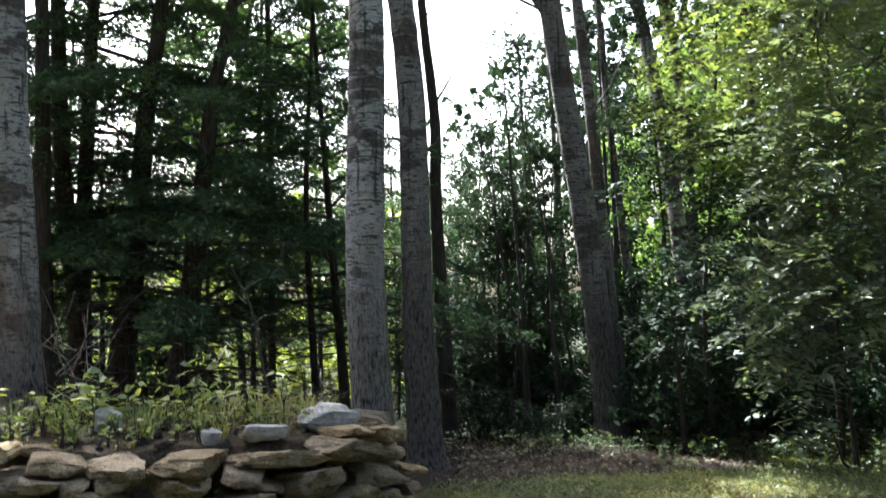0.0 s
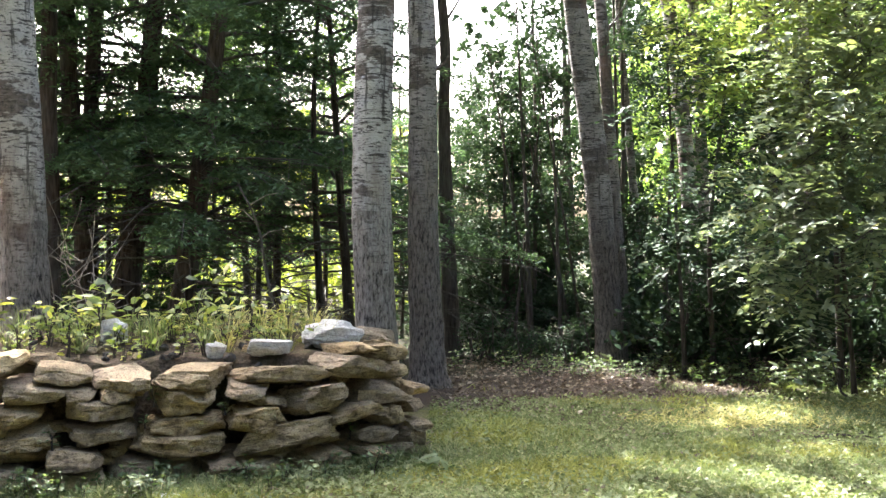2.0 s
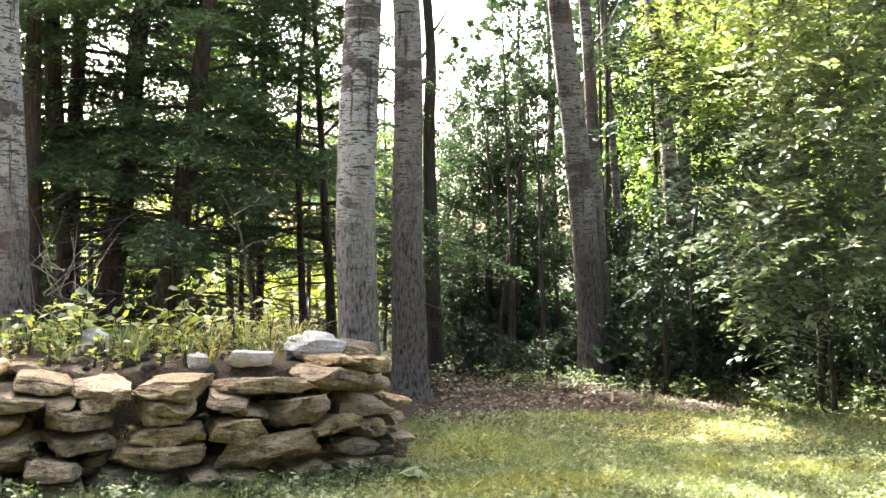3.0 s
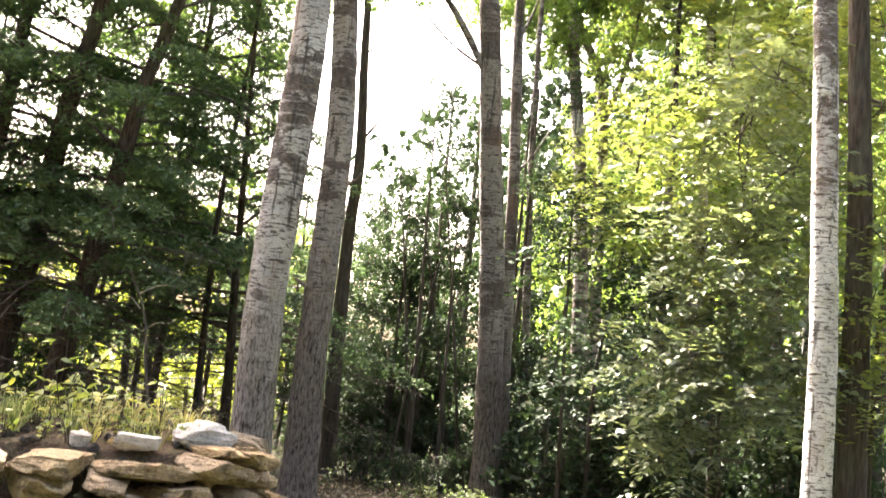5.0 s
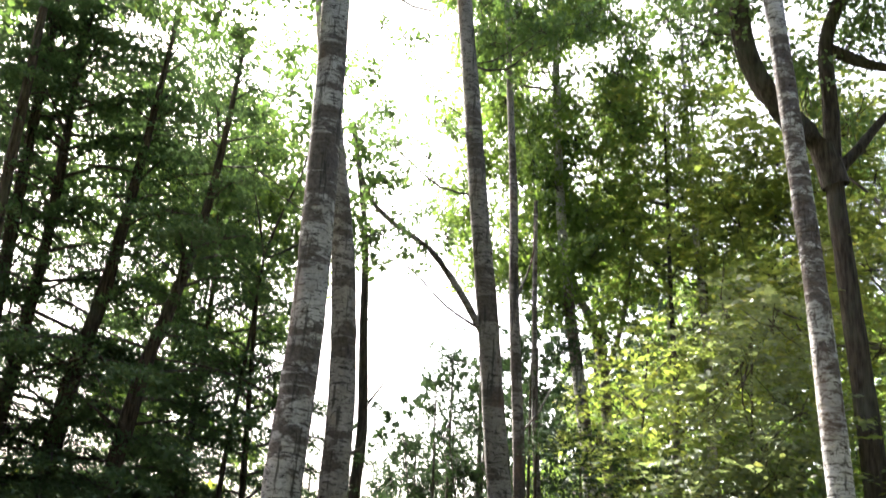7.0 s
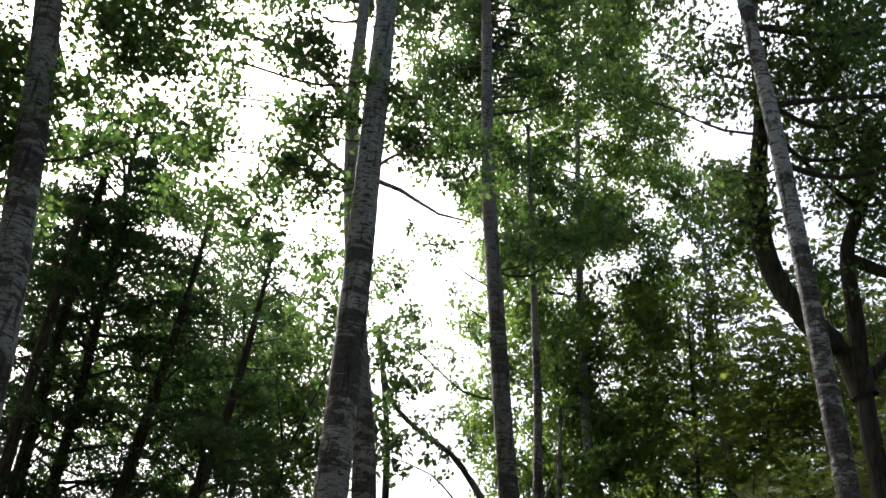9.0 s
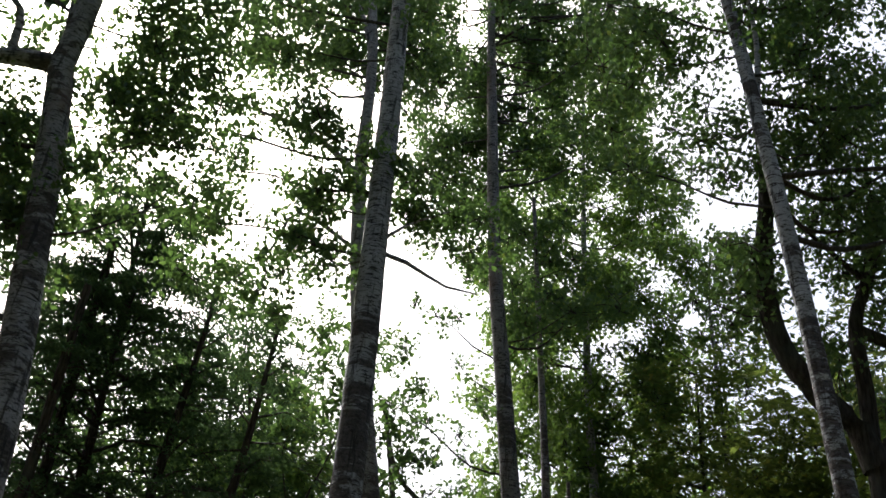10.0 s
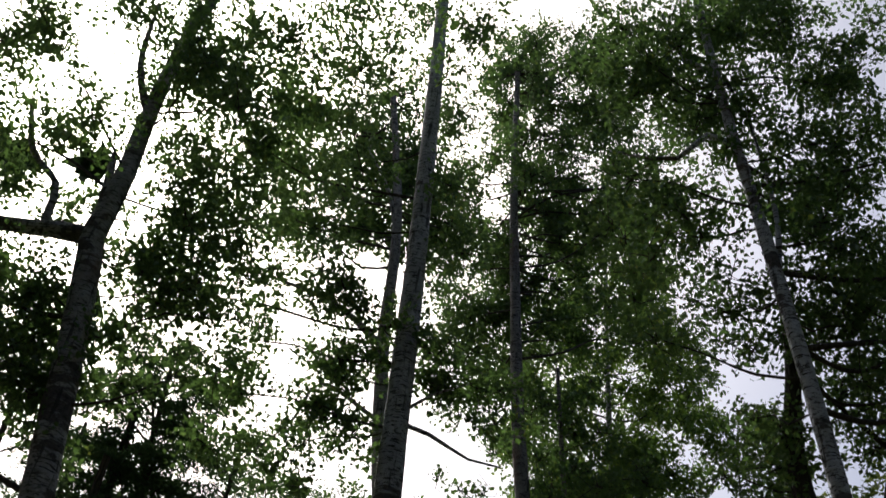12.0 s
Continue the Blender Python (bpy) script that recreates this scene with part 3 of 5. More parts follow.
broadleaf("aspen_tree", (-3.4, 9.0, 0.0),
          [([(-3.36, 9.0, -0.05), (-3.4, 9.0, 1.0), (-3.44, 9.0, 2.2), (-3.5, 9.0, 3.3), (-3.52, 9.0, 4.4), (-3.62, 9.0, 5.6), (-3.82, 9.0, 6.9), (-4.04, 9.0, 8.3), (-4.27, 9.0, 9.5)], 0.205, 0.14),
           ([(-4.27, 9.0, 9.4), (-4.22, 9.0, 10.5), (-4.26, 9.0, 11.6), (-4.22, 9.0, 13.2), (-4.05, 9.0, 14.4), (-3.9, 9.0, 16.0)], 0.135, 0.05)],
          CROWN_T0 + CROWN_T0_LOW + crown_fill((-4.6, 8.9, 11.3), (2.2, 1.3, 3.2), 30, 0.52, 81, [(-4.75, 8.7, 12.1, 0.75), (-3.5, 9.0, 11.4, 0.7), (-4.85, 9.0, 11.7, 0.9), (-3.4, 9.0, 11.9, 0.6), (-3.55, 9.0, 10.9, 0.5), (-5.3, 9.0, 10.3, 0.55)])
          + crown_fill((-5.6, 9.3, 7.8), (1.6, 1.0, 1.0), 9, 0.6, 82), 690, 0.071, BARK_SCARRED, LEAF_ASPEN, "tall pale grey aspen behind the stone wall, forked high up", "tree", "pale trunked trees", 11,
          limbs=[([(-4.25, 9.0, 9.45), (-4.7, 9.0, 9.5), (-5.3, 9.0, 9.5), (-6.2, 9.0, 9.7)], 0.11, 0.06),
                 ([(-4.85, 9.0, 9.52), (-4.95, 9.0, 10.2), (-5.4, 9.0, 10.7), (-5.75, 9.0, 11.6)], 0.055, 0.03),
                 ([(-4.28, 9.0, 9.6), (-4.36, 8.95, 10.3), (-4.42, 8.95, 10.75)], 0.055, 0.045),
                 ([(-4.24, 9.0, 11.5), (-4.6, 8.9, 12.4), (-4.7, 8.8, 13.6)], 0.06, 0.025)])

CROWN_T1 = [
    (-3.04, 9.5, 11.86, 0.82), (-2.24, 9.0, 11.97, 0.79), (-2.93, 10.0, 10.93, 0.58), (-2.08, 10.0, 10.98, 0.72), (-1.83, 9.0, 12.98, 0.76), (-2.69, 8.5, 12.88, 0.82),
    (-1.77, 10.5, 12.64, 0.71), (-1.73, 10.0, 9.89, 0.41), (-1.42, 10.0, 8.92, 0.39), (-1.56, 10.0, 8.28, 0.35), (-1.86, 10.0, 7.93, 0.31), (-1.15, 10.0, 8.04, 0.28),
    (-0.3, 10.0, 9.26, 0.33), (-0.25, 10.0, 8.78, 0.26), (0.09, 10.0, 9.32, 0.33), (-0.5, 9.0, 14.0, 0.79), (-0.46, 10.0, 11.99, 0.45), (-2.47, 10.0, 10.14, 0.42),
    (-2.63, 10.0, 9.06, 0.23), (-0.19, 10.0, 10.8, 0.49), (-1.95, 9.0, 14.26, 0.81),
]
broadleaf("aspen_tree", (-0.58, 10.0, 0.0),
          [([(-0.56, 10.0, -0.05), (-0.58, 10.0, 0.65), (-0.62, 10.0, 1.7), (-0.61, 10.0, 2.7), (-0.57, 10.0, 3.7), (-0.56, 10.0, 4.7), (-0.61, 10.0, 6.6), (-0.67, 10.0, 8.1), (-0.72, 10.0, 9.6), (-0.78, 10.0, 11.1), (-0.92, 10.0, 14.0), (-1.05, 10.0, 16.4), (-1.1, 10.0, 18.5)], 0.195, 0.08)],
          CROWN_T1 + crown_fill((-2.0, 10.0, 8.7), (1.5, 0.8, 1.6), 24, 0.34, 93, [(-2.35, 10.0, 9.05, 0.55), (-0.7, 10.0, 8.7, 0.45)])
          + crown_fill((0.0, 10.2, 9.2), (0.7, 0.6, 1.3), 9, 0.3, 94), 690, 0.07, BARK_GREY, LEAF_ASPEN, "tall pale grey aspen with dark scars and rusty stain", "tree", "pale trunked trees", 12,
          limb_lift=0.05,
          limbs=[([(-0.62, 10.0, 8.2), (-0.3, 10.0, 8.1), (0.15, 10.0, 7.85), (0.5, 10.0, 7.8)], 0.03, 0.01),
                 ([(-0.66, 10.0, 8.3), (-0.35, 10.0, 8.6), (0.1, 10.0, 8.85)], 0.025, 0.008)])

broadleaf("aspen_tree", (-0.13, 11.84, 0.0),
          [([(-0.12, 11.84, -0.05), (-0.16, 11.84, 0.8), (-0.18, 11.84, 1.5), (-0.18, 11.84, 2.9), (-0.19, 11.84, 4.0), (-0.28, 11.84, 5.1), (-0.37, 11.84, 5.8), (-0.5, 11.84, 6.5), (-0.7, 11.84, 7.6), (-0.95, 11.84, 9.05), (-1.06, 11.84, 9.9), (-1.16, 11.84, 10.8), (-1.21, 11.84, 12.1), (-1.28, 11.84, 13.0), (-1.45, 11.84, 14.2), (-1.75, 11.84, 15.9)], 0.185, 0.05)],
          crown_fill((-2.0, 12.6, 15.0), (2.0, 0.6, 2.9), 22, 0.44, 89) + crown_fill((-2.1, 12.7, 16.2), (2.2, 0.6, 4.0), 26, 0.58, 83)
          + crown_fill((-1.6, 12.6, 13.8), (1.8, 0.5, 2.0), 16, 0.4, 113), 640, 0.07, BARK_DULL, LEAF_ASPEN, "grey aspen at the lawn's edge, crossing behind another trunk", "tree", "pale trunked trees", 13,
          limbs=[([(-0.3, 11.8, 2.25), (-0.42, 11.75, 2.3), (-0.46, 11.74, 2.33)], 0.03, 0.018), ([(-0.05, 11.8, 3.4), (0.06, 11.78, 3.48), (0.1, 11.77, 3.55)], 0.022, 0.01),
                 ([(-1.13, 11.84, 10.6), (-1.75, 11.84, 11.15), (-2.35, 11.84, 11.45), (-3.2, 11.84, 11.7)], 0.06, 0.018),
                 ([(-1.0, 11.84, 9.4), (-1.85, 11.84, 9.9), (-2.1, 11.84, 9.3), (-2.46, 11.84, 8.8), (-2.85, 11.84, 8.35)], 0.035, 0.008),
                 ([(-1.25, 11.84, 12.7), (-1.5, 11.8, 13.6), (-2.0, 11.8, 14.6)], 0.045, 0.015)])

broadleaf("dead_tree", (0.16, 15.0, 0.0),
          [([(0.18, 15, -0.05), (0.1, 15, 1.7), (0.06, 15, 3.3), (0.08, 15, 4.3), (-0.03, 15, 5.6), (-0.12, 15, 6.8), (-0.25, 15, 7.7), (-0.5, 15, 8.9)], 0.12, 0.03)],
          [], 0, 0.06, BARK_DARK, LEAF_ASPEN, "thin dead brown trunk with broken twigs", "tree", "", 14, sides=10,
          limbs=[([(0.06, 15, 4.55), (0.2, 15, 4.75), (0.38, 15, 5.05)], 0.025, 0.008), ([(-0.05, 15, 5.8), (0.12, 15, 5.9), (0.22, 14.9, 6.2)], 0.018, 0.006)])

TUFTS_T3 = [
    (0.14, 13.8, 9.74, 0.22), (-0.2, 13.8, 9.89, 0.15), (0.46, 13.8, 9.74, 0.16), (0.39, 13.8, 10.8, 0.16), (0.52, 13.8, 10.47, 0.15), (0.61, 13.8, 7.89, 0.22),
    (0.84, 13.8, 8.4, 0.2), (0.19, 13.8, 8.1, 0.14), (0.01, 13.8, 8.0, 0.16), (0.53, 13.8, 8.98, 0.1), (0.3, 13.8, 7.01, 0.22), (0.71, 13.8, 7.14, 0.22),
    (0.97, 13.8, 6.75, 0.22), (0.68, 13.8, 6.52, 0.16), (-0.22, 13.8, 7.16, 0.22), (-0.11, 13.8, 6.44, 0.2), (0.09, 13.8, 6.7, 0.18), (-0.46, 13.8, 8.79, 0.2),
    (-0.37, 13.8, 8.26, 0.16), (0.72, 13.8, 7.52, 0.18),
]
broadleaf("aspen_tree", (2.14, 13.8, 0.0),
          [([(2.16, 13.8, -0.05), (2.07, 13.8, 1.3), (1.93, 13.8, 2.8), (1.73, 13.8, 4.4), (1.56, 13.8, 5.8), (1.34, 13.8, 7.4), (1.17, 13.8, 8.8), (0.97, 13.8, 10.3), (0.84, 13.8, 11.6), (0.68, 13.8, 13.6), (0.5, 13.8, 16.0), (0.35, 13.8, 19.5)], 0.185, 0.05)],
          TUFTS_T3 + crown_fill((1.2, 14.7, 16.8), (2.1, 0.85, 5.8), 190, 0.39, 84) + crown_fill((1.7, 13.5, 18.0), (2.0, 1.1, 3.4), 34, 0.42, 88) + crown_fill((1.9, 14.2, 11.0), (1.2, 0.7, 1.6), 9, 0.36, 97) + crown_fill((0.85, 14.8, 13.6), (1.4, 0.5, 2.3), 18, 0.37, 114), 640, 0.069, BARK_BROWN, LEAF_ASPEN, "tall leaning grey-brown aspen at the edge of the wood", "tree", "pale trunked trees", 15,
          limbs=[([(1.5, 13.8, 5.5), (1.15, 13.8, 6.04), (0.73, 13.8, 6.56), (0.25, 13.8, 6.85), (-0.17, 13.8, 7.28), (-0.5, 13.8, 8.3)], 0.055, 0.018)])

broadleaf("aspen_tree", (2.4, 14.3, 0.0),
          [([(2.42, 14.3, -0.05), (2.33, 14.3, 1.2), (2.26, 14.3, 2.2), (2.16, 14.3, 3.9), (2.08, 14.3, 4.9), (1.98, 14.3, 6.1), (1.9, 14.3, 7.6), (1.76, 14.3, 9.3), (1.65, 14.3, 10.6), (1.5, 14.3, 12.5)], 0.11, 0.03)],
          crown_fill((1.7, 14.4, 10.6), (0.8, 0.5, 1.8), 14, 0.32, 103), 480, 0.075, BARK_BROWN, LEAF_ASPEN, "slender brown aspen close beside a thicker one", "tree", "pale trunked trees", 16, sides=10,
          limbs=[([(2.1, 14.3, 4.2), (2.4, 14.25, 4.6), (2.6, 14.2, 5.1)], 0.02, 0.006), ([(2.0, 14.3, 6.1), (2.2, 14.3, 6.7), (2.25, 14.3, 7.4)], 0.02, 0.006)])

broadleaf("aspen_tree", (2.8, 15.2, 0.0),
          [([(2.8, 15.2, -0.05), (2.74, 15.2, 1.5), (2.62, 15.2, 3.1), (2.5, 15.2, 4.6), (2.42, 15.2, 6.2), (2.36, 15.2, 8.0)], 0.075, 0.03)],
          crown_fill((2.45, 15.3, 7.4), (0.6, 0.5, 1.0), 6, 0.3, 104), 480, 0.075, BARK_BROWN, LEAF_POPLAR, "slender grey-brown aspen among shaded saplings", "tree", "pale trunked trees", 23, sides=9)

broadleaf("poplar_tree", (3.9, 16.5, 0.0),
          [([(3.9, 16.5, -0.05), (3.7, 16.5, 3.0), (3.45, 16.5, 5.1), (3.18, 16.5, 6.8), (2.96, 16.5, 8.7), (2.81, 16.5, 11.0), (2.7, 16.5, 13.5), (2.65, 16.5, 15.5), (2.6, 16.5, 18.0)], 0.15, 0.02)],
          crown_fill((2.75, 16.7, 12.4), (2.1, 1.2, 6.0), 185, 0.42, 85, [(1.4, 16.7, 9.6, 0.4)]), 600, 0.078, BARK_GREY, LEAF_POPLAR, "pale poplar with a bright green hanging crown", "tree", "pale trunked trees", 17, sides=10)
broadleaf("poplar_tree", (4.0, 17.5, 0.0),
          [([(4.3, 17.5, -0.05), (4.0, 17.5, 5.9), (3.4, 17.5, 7.6), (2.97, 17.5, 9.3), (2.61, 17.5, 10.7)], 0.13, 0.05),
           ([(4.0, 17.5, 5.9), (4.3, 17.5, 7.0), (4.5, 17.5, 8.5)], 0.06, 0.03)],
          crown_fill((3.0, 17.6, 8.8), (1.8, 0.9, 2.4), 34, 0.5, 96), 560, 0.08, BARK_BROWN, LEAF_POPLAR, "dull brown poplar trunk standing behind maples", "tree", "pale trunked trees", 18, sides=10)

broadleaf("poplar_tree", (3.1, 19.0, 0.0),
          [([(3.15, 19, -0.05), (2.96, 19, 3.8), (2.78, 19, 6.4), (2.55, 19, 9.0), (2.36, 19, 11.4), (2.2, 19, 14.0)], 0.085, 0.03)],
          crown_fill((2.3, 19.2, 12.6), (0.9, 0.8, 2.4), 12, 0.4, 98), 420, 0.085, BARK_GREY, LEAF_POPLAR, "slender pale poplar deeper in the wood", "tree", "pale trunked trees", 21, sides=9)
broadleaf("poplar_tree", (5.3, 15.5, 0.0),
          [([(5.3, 15.5, -0.05), (5.18, 15.5, 3.6), (5.08, 15.5, 6.2), (4.96, 15.5, 7.5), (4.83, 15.5, 9.3), (4.7, 15.5, 11.5)], 0.1, 0.03)],
          crown_fill((4.5, 15.7, 11.2), (1.3, 0.8, 2.6), 30, 0.42, 99), 420, 0.085, BARK_GREY, LEAF_POPLAR, "slender pale poplar behind the maple thicket", "tree", "pale trunked trees", 22, sides=9)

for x, y, tall, seed in ((5.4, 17.6, 11.0, 24), (7.3, 16.2, 10.5, 25)):
    broadleaf("poplar_tree", (x, y, 0.0),
              [([(x, y, -0.05), (x - 0.1, y, 3.6), (x - 0.25, y, 6.2), (x - 0.3, y, tall)], 0.09, 0.03)],
              crown_fill((x - 0.2, y, 0.66 * tall), (2.0, 1.0, 0.4 * tall), 62, 0.44, 105 + seed), 520, 0.08, BARK_GREY, LEAF_POPLAR, "leafy poplar deep in the wood behind maples", "tree", "pale trunked trees", seed, sides=9)

CROWN_T5 = [
    (1.88, 8.5, 12.67, 0.58), (2.27, 8.5, 13.83, 0.7), (3.62, 8.5, 13.83, 0.79), (4.27, 8.5, 13.11, 0.77), (2.56, 8.5, 12.24, 0.43), (3.84, 8.5, 11.43, 0.63),
    (4.21, 8.5, 10.38, 0.6), (3.86, 8.5, 9.18, 0.56), (2.03, 8.5, 10.55, 0.39), (2.38, 8.5, 10.08, 0.44), (1.82, 8.5, 9.65, 0.43), (2.65, 8.5, 9.46, 0.37),
    (1.86, 8.5, 8.57, 0.35), (2.82, 8.5, 8.57, 0.29), (3.9, 8.5, 8.32, 0.48), (1.52, 8.5, 13.81, 0.54), (4.93, 8.5, 14.6, 0.68), (1.39, 8.5, 10.08, 0.38),
    (2.8, 8.5, 7.75, 0.28), (5.1, 8.5, 12.16, 0.9), (4.59, 8.5, 9.37, 0.71),
]
broadleaf("birch_tree", (3.75, 8.0, 0.0),
          [([(3.78, 8.0, -0.05), (3.74, 8.0, 0.8), (3.7, 8.0, 2.0), (3.62, 8.0, 3.1), (3.52, 8.0, 4.4), (3.42, 8.0, 5.4), (3.31, 8.0, 6.5), (3.15, 8.0, 7.9), (2.98, 8.0, 9.2), (2.86, 8.0, 10.1), (2.7, 8.0, 11.2), (2.55, 8.0, 12.5), (2.4, 8.0, 14.0)], 0.118, 0.05)],
          CROWN_T5 + crown_fill((3.1, 8.6, 11.6), (2.2, 1.0, 3.2), 60, 0.55, 86, [(2.45, 8.5, 11.1, 0.4), (1.75, 8.5, 11.6, 0.4), (2.35, 8.5, 7.9, 0.5), (1.8, 8.5, 13.1, 0.35)])
          + crown_fill((5.2, 9.2, 9.6), (1.4, 1.0, 2.6), 14, 0.6, 87), 490, 0.068, BARK_WHITE, LEAF_ASPEN, "white paper birch with peeling dark marks, leaning inwards", "tree", "pale trunked trees", 19,
          limbs=[([(2.72, 8.0, 11.1), (2.4, 8.0, 11.2), (2.05, 8.0, 10.75), (1.75, 8.0, 10.7), (1.3, 8.0, 10.75)], 0.045, 0.012),
                 ([(2.57, 8.0, 12.4), (2.2, 8.0, 12.6), (1.95, 8.0, 13.5)], 0.04, 0.012),
                 ([(3.0, 8.05, 9.0), (3.1, 8.1, 10.2), (2.95, 8.2, 12.0)], 0.04, 0.015)])

CROWN_DK = [
    (3.25, 10.0, 7.79, 0.38), (3.16, 10.0, 8.52, 0.29), (3.49, 10.0, 8.72, 0.3), (4.59, 10.0, 8.72, 0.41), (5.03, 10.0, 9.75, 0.64), (4.94, 10.0, 10.79, 0.67),
    (4.57, 10.0, 11.28, 0.61), (4.89, 10.0, 8.02, 0.53), (4.36, 10.0, 7.12, 0.38), (2.89, 10.0, 8.03, 0.25), (4.83, 10.0, 7.05, 0.58), (3.08, 10.0, 9.88, 0.41),
    (2.69, 10.0, 10.43, 0.42), (2.27, 10.0, 10.91, 0.36), (5.38, 10.0, 8.84, 0.7),
]
broadleaf("cherry_tree", (4.75, 9.5, 0.0),
          [([(4.8, 9.5, -0.05), (4.72, 9.5, 1.6), (4.65, 9.5, 3.2), (4.5, 9.5, 5.0), (4.42, 9.5, 6.0), (4.42, 9.5, 6.9), (4.41, 9.5, 7.7), (4.65, 9.5, 8.4), (4.8, 9.5, 9.4)], 0.15, 0.06),
           ([(4.43, 9.5, 6.05), (4.3, 9.5, 6.45), (4.0, 9.5, 6.72), (3.68, 9.5, 7.15), (3.52, 9.5, 7.65), (3.5, 9.5, 8.4), (3.6, 9.5, 9.5), (3.55, 9.5, 11.0)], 0.135, 0.06)],
          CROWN_DK + crown_fill((4.2, 9.6, 8.2), (1.4, 0.8, 1.1), 14, 0.45, 95), 450, 0.067, BARK_DARK, LEAF_ASPEN, "dark crooked cherry tree with two thick limbs behind the birch", "tree", "", 20,
          limbs=[([(4.44, 9.5, 6.2), (4.7, 9.5, 6.5), (5.0, 9.5, 6.9), (5.5, 9.5, 7.3)], 0.06, 0.02),
                 ([(4.42, 9.5, 7.6), (4.7, 9.5, 7.5), (5.1, 9.5, 7.45), (5.6, 9.4, 7.6)], 0.07, 0.03),
                 ([(4.6, 9.5, 8.2), (4.3, 9.5, 8.5), (3.9, 9.5, 8.9)], 0.04, 0.015)])

# ---- conifers ----
hemlock((-4.3, 12.0, 0), [(-4.3, 12, -0.05), (-4.26, 12, 1.7), (-4.28, 12, 3.0), (-4.26, 12, 4.2), (-4.3, 12, 8.5)], 0.125, 0.05, 3.0, 8.4, 0.7, 31, "brown trunked hemlock close behind a pale aspen", gap=0.35, thin=0.5, spray=0.7)
hemlock((-4.18, 13.0, 0), [(-4.16, 13, -0.05), (-4.21, 13, 1.7), (-4.35, 13, 3.0), (-4.41, 13, 4.4), (-4.5, 13, 9.8)], 0.14, 0.05, 2.5, 9.7, 1.75, 32, "dark hemlock in a close group", gap=0.13, spray=1.2, full=0.75, thin=0.38, dead=16, airy=(3.5, 7.8, 0.38))
hemlock((-4.31, 13.5, 0), [(-4.31, 13.5, -0.05), (-4.31, 13.5, 2.4), (-4.22, 13.5, 4.5), (-4.15, 13.5, 6.0), (-4.2, 13.5, 8.0), (-4.4, 13.5, 11.2)], 0.13, 0.03, 2.4, 11.2, 2.25, 33, "tallest dark hemlock with a ragged pointed top", gap=0.085, spray=1.8, full=0.4, dead=20, airy=(3.2, 7.0, 0.36))
hemlock((-3.8, 13.0, 0), [(-3.82, 13, -0.05), (-3.7, 13, 1.2), (-3.54, 13, 2.4), (-3.38, 13, 4.2), (-3.2, 13, 5.3), (-3.02, 13, 7.4), (-2.9, 13, 9.4)], 0.19, 0.02, 1.75, 9.3, 1.9, 34, "thick dark hemlock with low drooping green boughs", gap=0.14, spray=1.3, thin=0.42, dead=26, airy=(3.5, 7.8, 0.38))
hemlock((-3.05, 12.5, 0), [(-3.06, 12.5, -0.05), (-2.9, 12.5, 1.2), (-2.74, 12.5, 2.2), (-2.6, 12.5, 3.3), (-2.47, 12.5, 4.3), (-2.3, 12.5, 5.0), (-2.08, 12.5, 6.1), (-1.98, 12.5, 7.2), (-1.9, 12.5, 8.7)], 0.165, 0.02, 1.6, 8.6, 2.1, 35, "dark leaning hemlock with long flat boughs", gap=0.13, dead=34, spray=1.3, thin=0.2, airy=(3.5, 7.8, 0.38))
hemlock((-2.3, 15.0, 0), [(-2.25, 15, -0.05), (-2.2, 15, 4.0), (-2.25, 15, 6.8), (-2.55, 15, 9.0)], 0.06, 0.02, 2.6, 9.0, 1.8, 36, "hemlock standing deeper in the wood", gap=0.14, dead=16, spray=1.15)
hemlock((-1.15, 14.0, 0), [(-1.14, 14, -0.05), (-1.2, 14, 1.2), (-1.27, 14, 2.2), (-1.4, 14, 4.4), (-1.5, 14, 6.0)], 0.075, 0.02, 1.5, 6.0, 2.2, 37, "slender young hemlock with bare lower stem", gap=0.15, dead=34, spray=1.4, thin=0.15)
hemlock((-5.6, 14.5, 0), [(-5.6, 14.5, -0.05), (-5.6, 14.5, 4.0), (-5.7, 14.5, 10.5)], 0.15, 0.03, 1.8, 10.5, 1.9, 38, "dark hemlock at the end of the group", gap=0.17)

# added mostly out of view: keeps the sun off the wall's left end
hemlock((-6.25, 13.2, 0), [(-6.25, 13.2, -0.05), (-6.2, 13.2, 4.0), (-6.3, 13.2, 10.8)], 0.15, 0.03, 2.2, 10.8, 1.9, 44, "hemlock added mostly out of view to shade the wall's left", gap=0.24)

deep = hemlock((0, 0, 0), [(0, 0, -0.05), (0.05, 0, 2.0), (0.0, 0, 4.3)], 0.05, 0.015, 1.7, 4.3, 1.9, 39, "hemlock in the dark depth of the wood", gap=0.2, spray=1.05, thin=0.3, dead=10)
for k, (x, y, turn) in enumerate(((-6.3, 17.0, 0), (-5.2, 16.4, 80), (-0.7, 19.0, 30), (-3.5, 17.2, 160), (-1.9, 18.0, 300), (-5.9, 15.2, 210), (-4.7, 15.6, 120), (-2.75, 16.4, 20), (-1.05, 16.6, 250), (-4.2, 18.6, 75))):
    if k == 0:
        deep.matrix_basis = pose(x, y, 0, 0, 0, turn)
    else:
        copy_thing(deep, pose(x, y, 0, 0, 0, turn))

